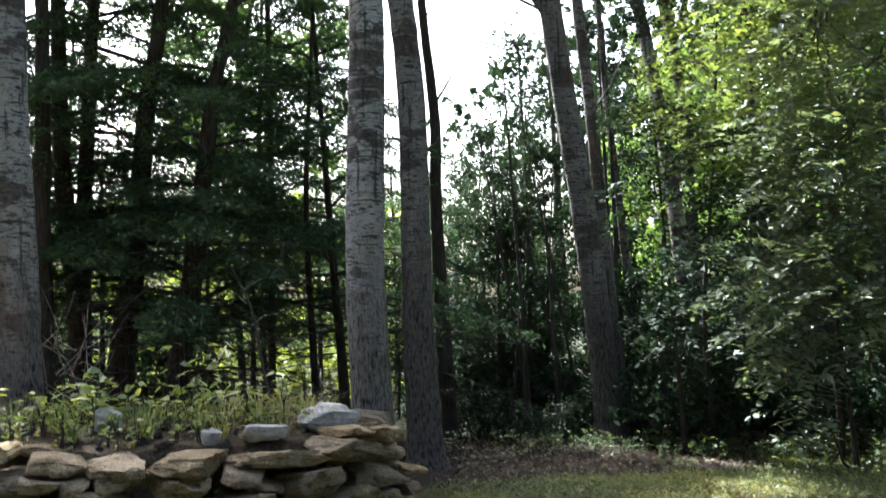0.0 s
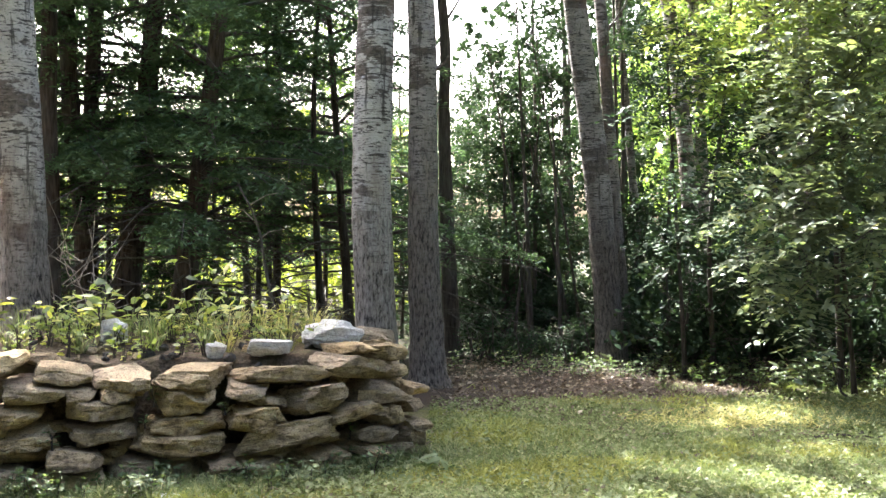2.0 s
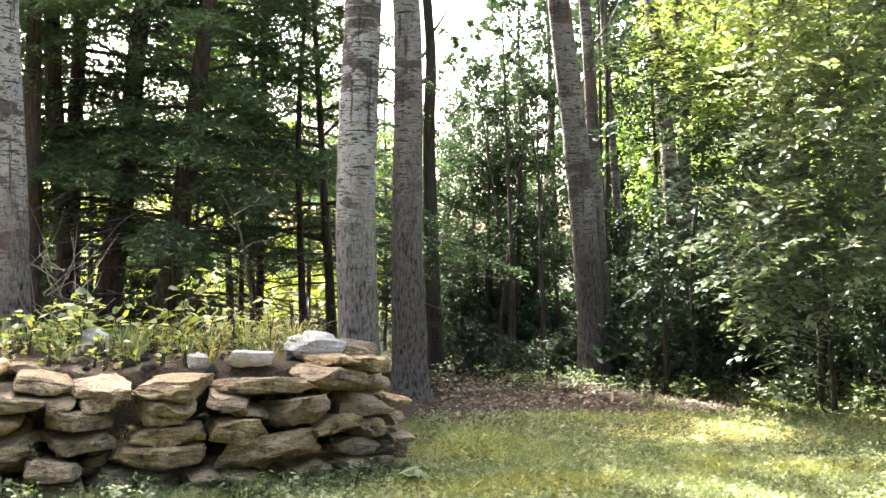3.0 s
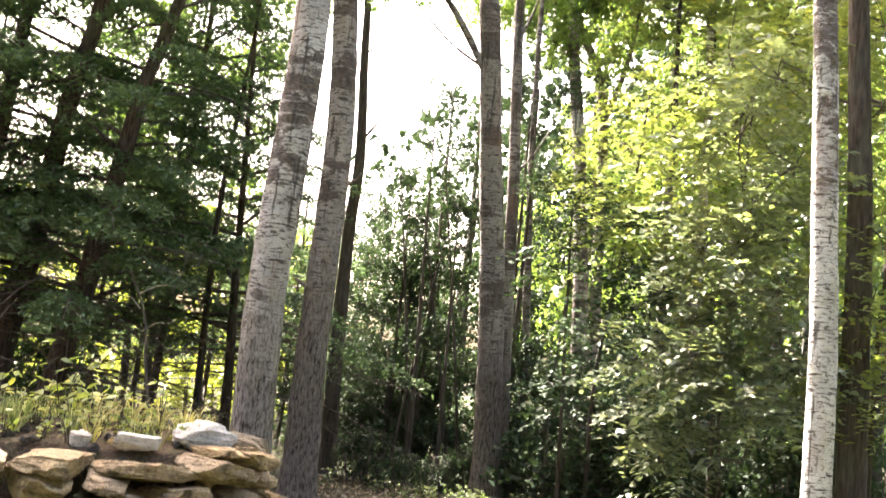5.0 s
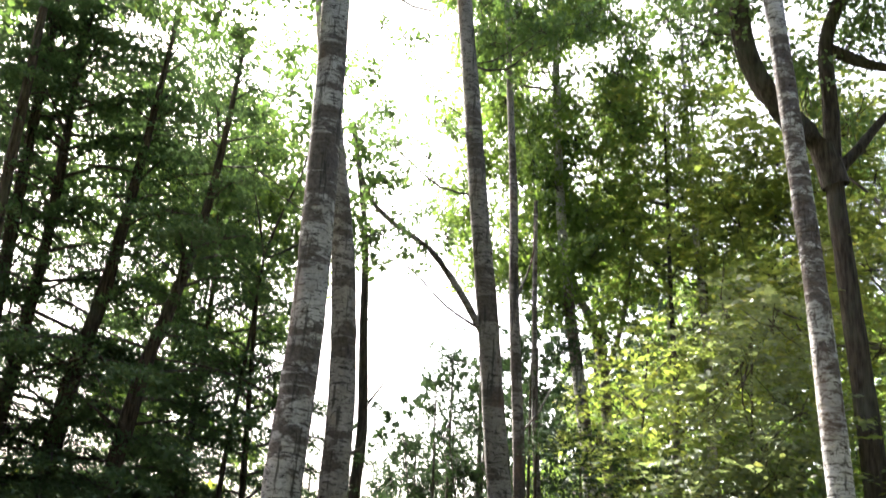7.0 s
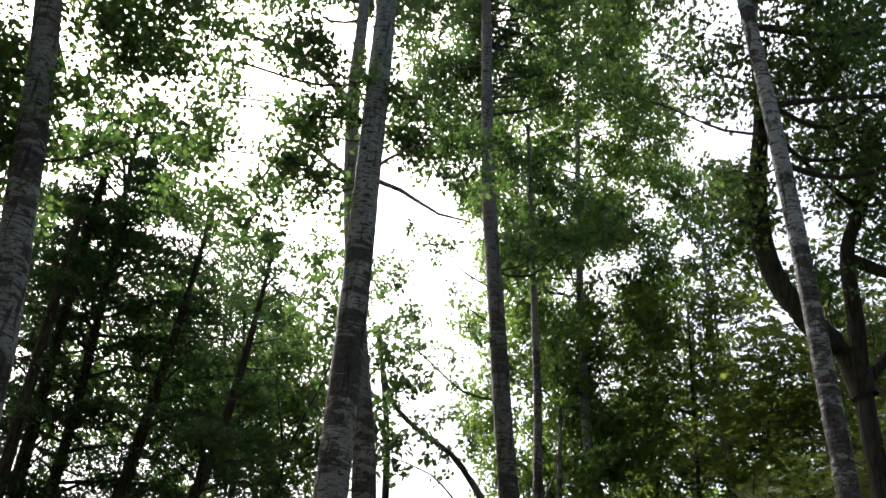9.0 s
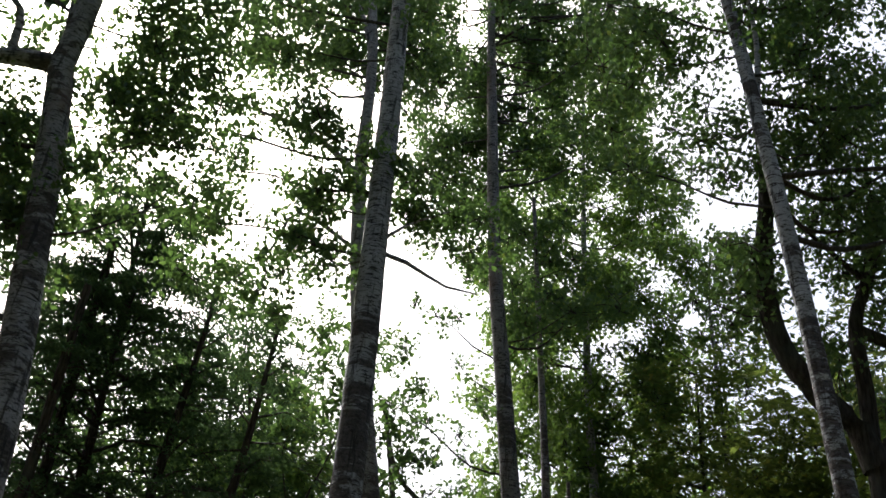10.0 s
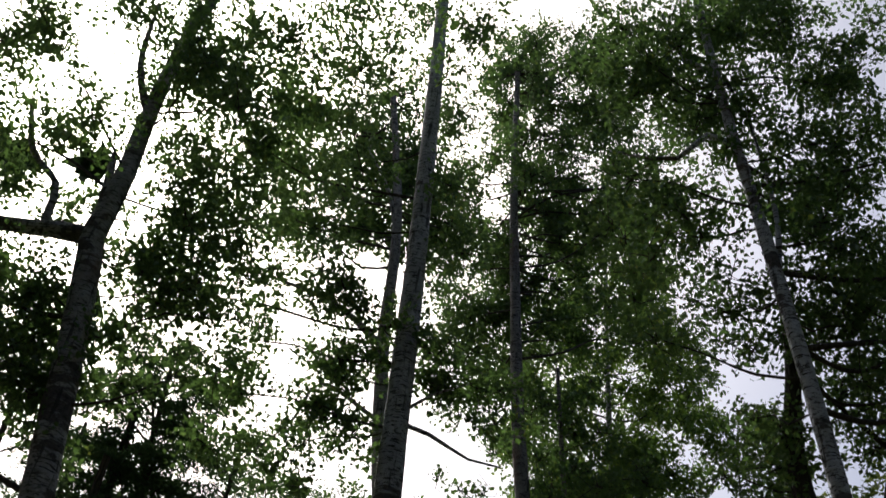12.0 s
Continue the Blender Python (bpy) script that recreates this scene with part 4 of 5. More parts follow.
LEFT_CROWNS = [
    (-4.26, 17.0, 9.3, 0.69), (-3.99, 18.0, 10.84, 0.75), (-3.16, 16.5, 8.68, 0.75), (-2.84, 17.5, 10.26, 0.61), (-2.31, 17.0, 8.8, 0.67), (-1.74, 17.5, 7.83, 0.58),
    (-2.12, 18.0, 9.82, 0.46), (-3.87, 17.0, 8.11, 0.77), (-2.45, 16.0, 7.2, 0.71), (-4.92, 18.0, 7.67, 0.81), (-3.61, 18.0, 11.71, 0.38), (-5.62, 18.0, 8.86, 0.73),
]
LEFT_CROWNS_B = [
    (-3.81, 17.0, 9.57, 0.79), (-3.04, 17.0, 10.11, 0.8), (-2.2, 17.0, 9.78, 0.69), (-1.6, 17.0, 9.02, 0.53), (-3.81, 17.0, 8.33, 0.87), (-2.76, 17.0, 8.66, 0.87),
    (-1.76, 17.0, 8.29, 0.71), (-2.89, 17.0, 7.47, 0.85), (-1.97, 17.0, 7.39, 0.75), (-1.32, 17.0, 7.85, 0.47), (-4.54, 17.0, 10.24, 0.46), (-0.83, 17.0, 8.3, 0.38),
]
for k in range(3):
    own = LEFT_CROWNS[k * 4:k * 4 + 4] + LEFT_CROWNS_B[k * 4:k * 4 + 4]
    x = sum(c[0] for c in own) / len(own)
    broadleaf("maple_tree", (x, 18.0, 0), [([(x, 18, -0.05), (x - 0.1, 18, 3.0), (x, 18, 6.0), (x + 0.1, 18, 8.5)], 0.04, 0.025)], own + crown_fill((x, 17.3, 6.2), (2.3, 1.2, 3.0), 32, 0.42, 90 + k) + (crown_fill((-2.5, 17.2, 8.6), (1.8, 0.8, 2.4), 38, 0.4, 107) if k == 1 else []), 500, 0.075, BARK_DARK, LEAF_POPLAR if k == 1 else LEAF_ASPEN,
              "green maple behind the dark hemlocks", "tree", "trees behind the hemlocks", 40 + k, sides=8)

LEFT_CROWNS_C = [
    (-3.64, 17.0, 12.14, 0.42), (-3.48, 17.0, 11.31, 0.56), (-2.72, 17.0, 11.06, 0.61), (-1.82, 17.0, 11.07, 0.56), (-0.97, 17.0, 10.73, 0.6), (-0.34, 17.0, 10.93, 0.45),
    (-0.05, 17.0, 10.07, 0.44), (-3.9, 17.0, 10.0, 0.6), (-0.97, 13.4, 8.04, 0.54), (-0.32, 13.4, 7.71, 0.49), (-1.34, 13.4, 8.43, 0.47), (-1.65, 13.4, 7.54, 0.61),
    (-1.97, 13.4, 6.85, 0.6), (-0.66, 13.4, 6.86, 0.6), (0.07, 13.4, 7.27, 0.41), (-0.02, 13.4, 6.48, 0.52), (-4.14, 16.0, 8.43, 0.74), (-4.85, 16.0, 7.77, 0.83),
    (-3.44, 16.0, 7.3, 0.81), (-4.77, 15.5, 9.49, 0.65), (-5.38, 15.5, 8.51, 0.83), (-4.11, 15.5, 8.97, 0.55), (-5.5, 16.0, 7.32, 0.83), (-5.36, 15.5, 10.03, 0.48),
]
for k, (x, y, own) in enumerate(((-2.6, 17.0, LEFT_CROWNS_C[:8]), (-1.45, 13.5, LEFT_CROWNS_C[8:16]), (-5.2, 15.9, LEFT_CROWNS_C[16:]))):
    broadleaf("maple_tree", (x, y, 0), [([(x, y, -0.05), (x - 0.1, y, 3.0), (x, y, y * 0.36), (x + 0.05, y, y * 0.45)], 0.055, 0.015)], own, 460, 0.09, BARK_DARK, LEAF_ASPEN,
              "green maple filling the gap behind the hemlocks", "tree", "trees behind the hemlocks", 45 + k, sides=8)

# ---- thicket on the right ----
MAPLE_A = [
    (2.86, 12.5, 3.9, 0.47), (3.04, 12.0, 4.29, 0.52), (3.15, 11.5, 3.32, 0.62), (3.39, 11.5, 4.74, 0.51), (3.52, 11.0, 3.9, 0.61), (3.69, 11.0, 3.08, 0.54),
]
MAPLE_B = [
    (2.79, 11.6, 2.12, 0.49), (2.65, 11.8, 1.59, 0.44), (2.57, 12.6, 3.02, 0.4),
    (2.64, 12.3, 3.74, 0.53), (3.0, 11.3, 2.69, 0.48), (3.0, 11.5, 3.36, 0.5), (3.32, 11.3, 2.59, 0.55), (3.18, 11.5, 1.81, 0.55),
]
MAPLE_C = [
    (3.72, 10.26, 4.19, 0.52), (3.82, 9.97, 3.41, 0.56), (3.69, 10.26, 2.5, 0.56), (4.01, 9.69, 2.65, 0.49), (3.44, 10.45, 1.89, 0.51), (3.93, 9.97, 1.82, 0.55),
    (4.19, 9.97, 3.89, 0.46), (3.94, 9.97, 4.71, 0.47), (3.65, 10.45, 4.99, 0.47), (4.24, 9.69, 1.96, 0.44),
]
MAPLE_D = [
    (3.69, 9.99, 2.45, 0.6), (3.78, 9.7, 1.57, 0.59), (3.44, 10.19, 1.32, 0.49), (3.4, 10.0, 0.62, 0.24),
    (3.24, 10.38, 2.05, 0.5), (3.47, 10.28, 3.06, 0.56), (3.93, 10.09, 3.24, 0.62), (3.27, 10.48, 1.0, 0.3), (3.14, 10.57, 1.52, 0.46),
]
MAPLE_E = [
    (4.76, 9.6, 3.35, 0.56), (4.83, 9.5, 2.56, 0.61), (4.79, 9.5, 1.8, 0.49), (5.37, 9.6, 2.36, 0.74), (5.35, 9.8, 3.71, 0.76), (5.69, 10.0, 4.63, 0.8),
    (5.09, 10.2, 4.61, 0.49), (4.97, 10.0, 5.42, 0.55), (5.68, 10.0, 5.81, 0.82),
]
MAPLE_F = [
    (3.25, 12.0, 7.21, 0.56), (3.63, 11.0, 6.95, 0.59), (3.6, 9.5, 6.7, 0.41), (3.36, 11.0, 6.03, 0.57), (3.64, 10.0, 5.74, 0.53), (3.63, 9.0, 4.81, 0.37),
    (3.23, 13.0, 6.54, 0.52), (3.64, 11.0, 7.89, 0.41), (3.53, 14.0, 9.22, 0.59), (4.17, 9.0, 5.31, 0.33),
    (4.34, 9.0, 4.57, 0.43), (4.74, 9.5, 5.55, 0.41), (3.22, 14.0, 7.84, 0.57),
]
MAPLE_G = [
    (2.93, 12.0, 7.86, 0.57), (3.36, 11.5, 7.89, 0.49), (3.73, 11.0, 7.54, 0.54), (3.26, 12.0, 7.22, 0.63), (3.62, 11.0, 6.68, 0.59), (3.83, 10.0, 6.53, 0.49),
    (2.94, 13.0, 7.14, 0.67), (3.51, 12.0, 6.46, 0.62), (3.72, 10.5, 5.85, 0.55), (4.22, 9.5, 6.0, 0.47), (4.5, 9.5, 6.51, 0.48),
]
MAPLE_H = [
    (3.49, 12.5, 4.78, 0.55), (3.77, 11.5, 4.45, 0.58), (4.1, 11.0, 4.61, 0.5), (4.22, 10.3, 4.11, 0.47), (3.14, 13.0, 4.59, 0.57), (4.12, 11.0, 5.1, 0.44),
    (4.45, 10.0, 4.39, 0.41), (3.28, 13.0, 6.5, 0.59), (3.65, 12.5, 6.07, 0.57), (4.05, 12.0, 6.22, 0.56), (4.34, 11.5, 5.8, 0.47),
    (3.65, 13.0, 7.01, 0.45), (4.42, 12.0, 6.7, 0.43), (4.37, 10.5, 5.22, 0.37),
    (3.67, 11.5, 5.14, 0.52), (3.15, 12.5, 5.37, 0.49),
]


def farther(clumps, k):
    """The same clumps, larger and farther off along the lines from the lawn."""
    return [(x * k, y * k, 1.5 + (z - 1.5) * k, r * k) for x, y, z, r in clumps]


broadleaf("maple_tree", (3.1, 12.4, 0), [([(3.1, 12.4, -0.05), (3.05, 12.4, 1.6), (3.2, 12.3, 3.2), (3.3, 12.2, 5.0)], 0.034, 0.012)], MAPLE_A, 820, 0.098, BARK_DARK, LEAF_LIT,
          "leafy young maple, upper leaves coloured a lit yellow-green", "tree", "maple thicket", 51, sides=8, spray=True)
# low part of the thicket: its shade is in the darker leaf colour
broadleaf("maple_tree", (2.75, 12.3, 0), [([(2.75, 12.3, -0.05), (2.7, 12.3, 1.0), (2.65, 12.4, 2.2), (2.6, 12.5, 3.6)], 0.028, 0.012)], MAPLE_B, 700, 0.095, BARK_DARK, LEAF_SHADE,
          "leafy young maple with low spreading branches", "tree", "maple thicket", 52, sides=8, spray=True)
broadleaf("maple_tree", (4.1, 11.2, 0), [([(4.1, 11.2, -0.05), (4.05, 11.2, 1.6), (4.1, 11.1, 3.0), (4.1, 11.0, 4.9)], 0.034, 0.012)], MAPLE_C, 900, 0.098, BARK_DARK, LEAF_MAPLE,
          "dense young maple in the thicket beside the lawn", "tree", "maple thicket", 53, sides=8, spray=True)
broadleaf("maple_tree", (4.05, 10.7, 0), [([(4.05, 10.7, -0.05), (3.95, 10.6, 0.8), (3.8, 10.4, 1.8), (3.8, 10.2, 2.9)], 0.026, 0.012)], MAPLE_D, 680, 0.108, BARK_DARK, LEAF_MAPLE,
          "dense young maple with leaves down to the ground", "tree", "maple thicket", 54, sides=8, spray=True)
broadleaf("maple_tree", (5.2, 10.0, 0), [([(5.2, 10.0, -0.05), (5.15, 10.0, 2.0), (5.25, 10.0, 4.0), (5.3, 10.0, 5.8)], 0.034, 0.012)], MAPLE_E + crown_fill((5.3, 11.6, 6.6), (1.1, 0.7, 1.7), 14, 0.5, 108), 700, 0.098, BARK_DARK, LEAF_LIT,
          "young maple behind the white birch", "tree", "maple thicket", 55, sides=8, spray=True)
broadleaf("maple_tree", (4.7, 15.4, 0), [([(4.7, 15.4, -0.05), (4.65, 15.4, 4.0), (4.5, 15.4, 7.0), (4.45, 15.6, 10.2)], 0.065, 0.02)], farther(MAPLE_F, 1.33), 430, 0.11, BARK_DARK, LEAF_LIT,
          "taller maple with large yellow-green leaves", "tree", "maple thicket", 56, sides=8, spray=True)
broadleaf("maple_tree", (5.6, 16.2, 0), [([(5.6, 16.2, -0.05), (5.45, 16.2, 4.0), (5.2, 16.0, 8.0), (4.9, 15.8, 11.0)], 0.07, 0.02)], farther(MAPLE_G + MAPLE_H, 1.33), 430, 0.11, BARK_DARK, LEAF_LIT,
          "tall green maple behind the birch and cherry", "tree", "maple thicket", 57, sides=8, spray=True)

broadleaf("maple_tree", (6.2, 13.8, 0), [([(6.2, 13.8, -0.05), (6.15, 13.8, 3.0), (6.1, 13.7, 6.0), (6.2, 13.6, 9.6)], 0.06, 0.02)],
          crown_fill((6.1, 13.5, 7.6), (1.6, 0.9, 3.4), 46, 0.5, 109), 430, 0.1, BARK_DARK, LEAF_LIT,
          "green maple closing the wood behind the cherry", "tree", "maple thicket", 58, sides=8, spray=True)

# added dark-leaved fillers standing in for the shadow under the thicket
for k, (x, y) in enumerate(((3.5, 12.5), (4.4, 12.0), (5.3, 11.5), (4.9, 10.9))):
    broadleaf("sapling", (x, y, 0), [([(x, y, -0.05), (x + 0.04, y, 0.8), (x - 0.03, y, 1.7)], 0.02, 0.008)],
              crown_fill((x, y, 0.95), (0.55, 0.4, 0.8), 9, 0.34, 170 + k), 560, 0.075, BARK_DARK, LEAF_SHADE, "dark-toned sapling added to darken the hollow under the thicket", "sapling", "understory saplings", 250 + k, sides=6, flat=0.5)

broadleaf("maple_tree", (3.8, 17.9, 0), [([(3.8, 17.9, -0.05), (3.75, 17.9, 2.0), (3.85, 17.9, 4.0), (3.8, 17.9, 5.6)], 0.04, 0.012)],
          crown_fill((3.8, 17.9, 3.9), (1.2, 0.6, 1.9), 24, 0.42, 115), 480, 0.09, BARK_DARK, LEAF_POPLAR,
          "young green maple between pale trunks in the wood", "tree", "maple thicket", 59, sides=8)

# ---- understory between the large trunks ----
UNDER = [
    (0.38, 16.0, 2.36, 0.45), (0.82, 16.5, 2.98, 0.47), (1.2, 16.0, 3.27, 0.5), (1.75, 16.5, 2.98, 0.47), (0.63, 16.0, 1.62, 0.58), (1.33, 15.5, 1.93, 0.6),
    (1.92, 16.5, 1.62, 0.51), (0.49, 17.0, 0.92, 0.53), (1.16, 16.5, 0.77, 0.6), (1.73, 15.5, 0.65, 0.56), (0.82, 16.5, 0.09, 0.51), (1.41, 15.5, 0.1, 0.48),
    (1.89, 15.5, 0.02, 0.4), (2.76, 15.5, 2.57, 0.45), (2.67, 15.0, 1.15, 0.47), (2.59, 14.5, 0.26, 0.46), (1.06, 17.0, 3.81, 0.35), (1.58, 17.0, 4.16, 0.45),
    (1.89, 17.0, 4.78, 0.4),
]
UNDER_B = [
    (-0.64, 18.0, 0.89, 0.42), (-0.64, 18.0, 2.0, 0.42), (-0.67, 18.0, -0.04, 0.42), (0.15, 18.0, 0.33, 0.37), (0.24, 18.0, 1.45, 0.42), (2.92, 15.5, 3.77, 0.49),
    (2.77, 16.5, 4.68, 0.44), (2.6, 14.8, 1.91, 0.35), (2.6, 16.5, 3.49, 0.39),
]
UNDER_C = [
    (1.33, 16.0, 5.6, 0.47), (1.09, 16.0, 4.89, 0.38), (1.63, 16.0, 4.94, 0.42), (0.81, 16.0, 4.19, 0.38), (1.35, 16.0, 4.16, 0.5), (0.57, 16.5, 3.84, 0.34),
    (2.28, 15.5, 5.57, 0.42), (2.64, 15.5, 5.1, 0.5), (2.43, 15.5, 4.26, 0.49), (2.85, 15.0, 5.67, 0.41), (2.72, 14.5, 4.27, 0.46), (1.81, 15.5, 3.73, 0.49),
]
# these saplings take the leaf colour darkened for shade
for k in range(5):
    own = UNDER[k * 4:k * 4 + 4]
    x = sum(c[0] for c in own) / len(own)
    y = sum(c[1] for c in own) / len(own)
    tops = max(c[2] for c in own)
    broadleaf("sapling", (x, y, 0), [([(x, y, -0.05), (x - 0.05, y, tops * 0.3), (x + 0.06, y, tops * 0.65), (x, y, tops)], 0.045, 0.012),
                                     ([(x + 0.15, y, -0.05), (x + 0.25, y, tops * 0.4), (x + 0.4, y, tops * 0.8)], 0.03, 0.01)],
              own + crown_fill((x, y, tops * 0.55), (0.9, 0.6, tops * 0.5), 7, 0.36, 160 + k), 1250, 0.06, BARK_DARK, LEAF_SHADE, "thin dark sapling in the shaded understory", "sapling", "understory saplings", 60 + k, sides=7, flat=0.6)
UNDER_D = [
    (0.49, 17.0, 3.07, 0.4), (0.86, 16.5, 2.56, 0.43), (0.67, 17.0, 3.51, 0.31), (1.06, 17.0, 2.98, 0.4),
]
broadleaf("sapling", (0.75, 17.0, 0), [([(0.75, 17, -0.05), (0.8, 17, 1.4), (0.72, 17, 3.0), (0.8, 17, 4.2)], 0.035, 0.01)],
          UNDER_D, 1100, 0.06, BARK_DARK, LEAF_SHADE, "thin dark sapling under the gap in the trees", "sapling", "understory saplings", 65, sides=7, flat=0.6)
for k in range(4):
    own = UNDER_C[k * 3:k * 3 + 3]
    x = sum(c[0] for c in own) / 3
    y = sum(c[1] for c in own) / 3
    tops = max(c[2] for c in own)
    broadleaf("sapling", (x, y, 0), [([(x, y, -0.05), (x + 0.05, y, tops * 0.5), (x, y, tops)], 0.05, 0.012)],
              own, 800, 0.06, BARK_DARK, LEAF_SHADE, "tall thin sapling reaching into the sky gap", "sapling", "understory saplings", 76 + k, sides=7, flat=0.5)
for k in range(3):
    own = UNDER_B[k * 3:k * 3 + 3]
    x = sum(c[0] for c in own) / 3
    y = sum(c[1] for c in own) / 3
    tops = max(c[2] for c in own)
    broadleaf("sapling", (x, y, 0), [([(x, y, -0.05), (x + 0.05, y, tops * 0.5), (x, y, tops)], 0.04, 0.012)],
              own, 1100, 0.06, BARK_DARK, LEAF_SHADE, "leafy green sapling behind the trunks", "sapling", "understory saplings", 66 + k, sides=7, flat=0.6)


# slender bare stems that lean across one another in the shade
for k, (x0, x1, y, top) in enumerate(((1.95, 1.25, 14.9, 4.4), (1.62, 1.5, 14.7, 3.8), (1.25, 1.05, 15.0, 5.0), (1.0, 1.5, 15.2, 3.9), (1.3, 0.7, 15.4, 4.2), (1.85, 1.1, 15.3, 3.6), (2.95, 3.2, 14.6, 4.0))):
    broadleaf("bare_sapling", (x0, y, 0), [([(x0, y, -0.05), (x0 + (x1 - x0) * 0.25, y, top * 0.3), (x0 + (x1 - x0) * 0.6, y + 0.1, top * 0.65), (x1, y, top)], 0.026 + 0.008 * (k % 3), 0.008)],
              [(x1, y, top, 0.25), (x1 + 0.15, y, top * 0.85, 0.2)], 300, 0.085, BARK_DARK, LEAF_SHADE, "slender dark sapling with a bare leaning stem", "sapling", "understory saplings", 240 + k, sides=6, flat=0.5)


# ---- the wood behind, built three ways and repeated ----
def wood_tree(height, seed, mat, low, per=70, size=0.17):
    rng = np.random.default_rng(seed)
    clumps = [(0.32 * height * 0.5 * rng.standard_normal() * (1.1 - (z - low) / (height - low) * 0.7), 0.16 * height * rng.standard_normal(), z, height * (0.085 + 0.04 * rng.random()))
              for z in np.linspace(low, height, 22)]
    return broadleaf("wood_tree", (0, 0, 0), [([(0, 0, -0.05), (0.1, 0, height * 0.3), (-0.1, 0.05, height * 0.6), (0, 0, height * 0.97)], 0.14, 0.03)],
                     clumps, per, size, BARK_DARK, mat, "stock broadleaf tree for the far wood and the unseen sky-blocking ring", "tree", "trees of the wood", seed, sides=7, limb_r=0.05, sparse=True)


# the last two use the leaf colour darkened for the wood's shade
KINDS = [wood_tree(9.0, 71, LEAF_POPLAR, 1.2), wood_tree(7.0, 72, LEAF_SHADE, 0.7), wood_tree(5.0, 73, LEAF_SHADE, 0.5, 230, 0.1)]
rng = np.random.default_rng(5)
spots = []
for ring, (far, step, kinds) in enumerate(((20.0, 2.1, (1, 2)), (24.0, 2.3, (0, 1)), (30.0, 2.7, (0, 1)), (40.0, 4.6, (0, 0)))):
    for x in np.arange(-far * 0.75, far * 0.75, step):
        spots.append((x + rng.random(), far + 2.5 * rng.random() + 0.004 * x * x, kinds[int(rng.random() * 2)]))
used = set()
for x, y, k in spots:
    bearing = math.degrees(math.atan2(x, y))
    if -34 < bearing < -4 and y < 31:
        continue
    if -34 < bearing < 5.5:
        k = 2
    elif bearing < 16:
        k = 1
    m = pose(x, y, 0, 0, 0, rng.random() * 360) @ Matrix.Scale((0.85 + 0.3 * rng.random()) * (1.4 if bearing > 7 else 1.0), 4)
    if k not in used:
        KINDS[k].matrix_basis = m
        used.add(k)
    else:
        s = m.to_scale()[0]
        c = copy_thing(KINDS[k], m)
        c.scale = (s, s, s)

# unseen trees added round the other sides of the lawn to block skylight
SKY_BLOCKERS = [wood_tree(21.0, 74, LEAF_SHADE, 1.5, 4, 0.85), wood_tree(18.0, 75, LEAF_SHADE, 1.2, 4.5, 0.85)]
used = set()
for ring, far in enumerate((12.5, 15.5)):
    for a in np.arange(58, 303, 11.0 - ring * 1.5):
        t = radians(a + 5 * rng.random())
        d = far + 2 * rng.random()
        k = int(rng.random() * 2)
        m = pose(d * math.sin(t), d * math.cos(t), 0, 0, 0, rng.random() * 360)
        if k not in used:
            SKY_BLOCKERS[k].matrix_basis = m
            used.add(k)
        else:
            copy_thing(SKY_BLOCKERS[k], m)


# ---- shrubs of the clearing and of the wood, sun and shade put into their leaf colour ----
def shrub(name, height, seed, mat, size, per, label, group):
    rng = np.random.default_rng(seed)
    clumps = []
    for _ in range(16):
        z = height * (0.12 + 0.8 * rng.random())
        a, r = rng.random() * 6.283, height * 0.42 * (1.1 - z / height) * (0.4 + rng.random())
        clumps.append((math.cos(a) * r, math.sin(a) * r, z, height * (0.13 + 0.06 * rng.random())))
    stems = []
    for k in range(4):
        a = k * 1.57 + rng.random()
        stems.append(([(0.04 * math.cos(a), 0.04 * math.sin(a), -0.04), (0.15 * math.cos(a), 0.15 * math.sin(a), height * 0.4), (0.28 * math.cos(a), 0.28 * math.sin(a), height * 0.85)], 0.018, 0.006))
    return broadleaf(name, (0, 0, 0), stems, clumps, per, size, TWIG, mat, label, "shrub", group, seed, sides=6, flat=0.5, limb_r=0.012, sparse=True)


def scatter(kinds, places):
    """Sets the built things out at places (x, y, z, turn, size), the rest as copies."""
    first = set()
    for i, (x, y, z, turn, size) in enumerate(places):
        k = i % len(kinds)
        m = pose(x, y, z, 0, 0, turn) @ Matrix.Scale(size, 4)
        if k not in first:
            first.add(k)
            kinds[k].matrix_basis = m
        else:
            c = copy_thing(kinds[k], m)
            c.scale = (size, size, size)


rng = np.random.default_rng(21)
sunny = [shrub("meadow_shrub", 1.9, 101 + k, LEAF_SUN, 0.1, 360, "yellow-green sunlit shrub in the clearing behind", "shrubs of the clearing") for k in range(2)]
scatter(sunny, [(x + rng.random() * 0.5, y + rng.random(), 0, rng.random() * 360, size * (0.75 + 0.5 * rng.random()))
                for y, size in ((20.0, 1.0), (22.0, 1.2), (25.5, 2.0)) for x in np.arange(-10.0, -1.0, 1.25)])
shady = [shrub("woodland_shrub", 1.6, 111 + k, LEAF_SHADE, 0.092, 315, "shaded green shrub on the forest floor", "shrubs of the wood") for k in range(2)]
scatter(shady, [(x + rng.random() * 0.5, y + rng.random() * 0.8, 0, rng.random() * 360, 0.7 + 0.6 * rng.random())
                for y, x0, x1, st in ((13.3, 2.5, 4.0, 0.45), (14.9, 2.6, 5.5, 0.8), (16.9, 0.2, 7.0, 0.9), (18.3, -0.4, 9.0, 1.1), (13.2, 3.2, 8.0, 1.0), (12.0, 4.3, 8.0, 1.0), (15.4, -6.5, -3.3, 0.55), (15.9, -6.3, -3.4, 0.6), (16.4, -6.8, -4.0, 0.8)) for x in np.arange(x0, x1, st)])


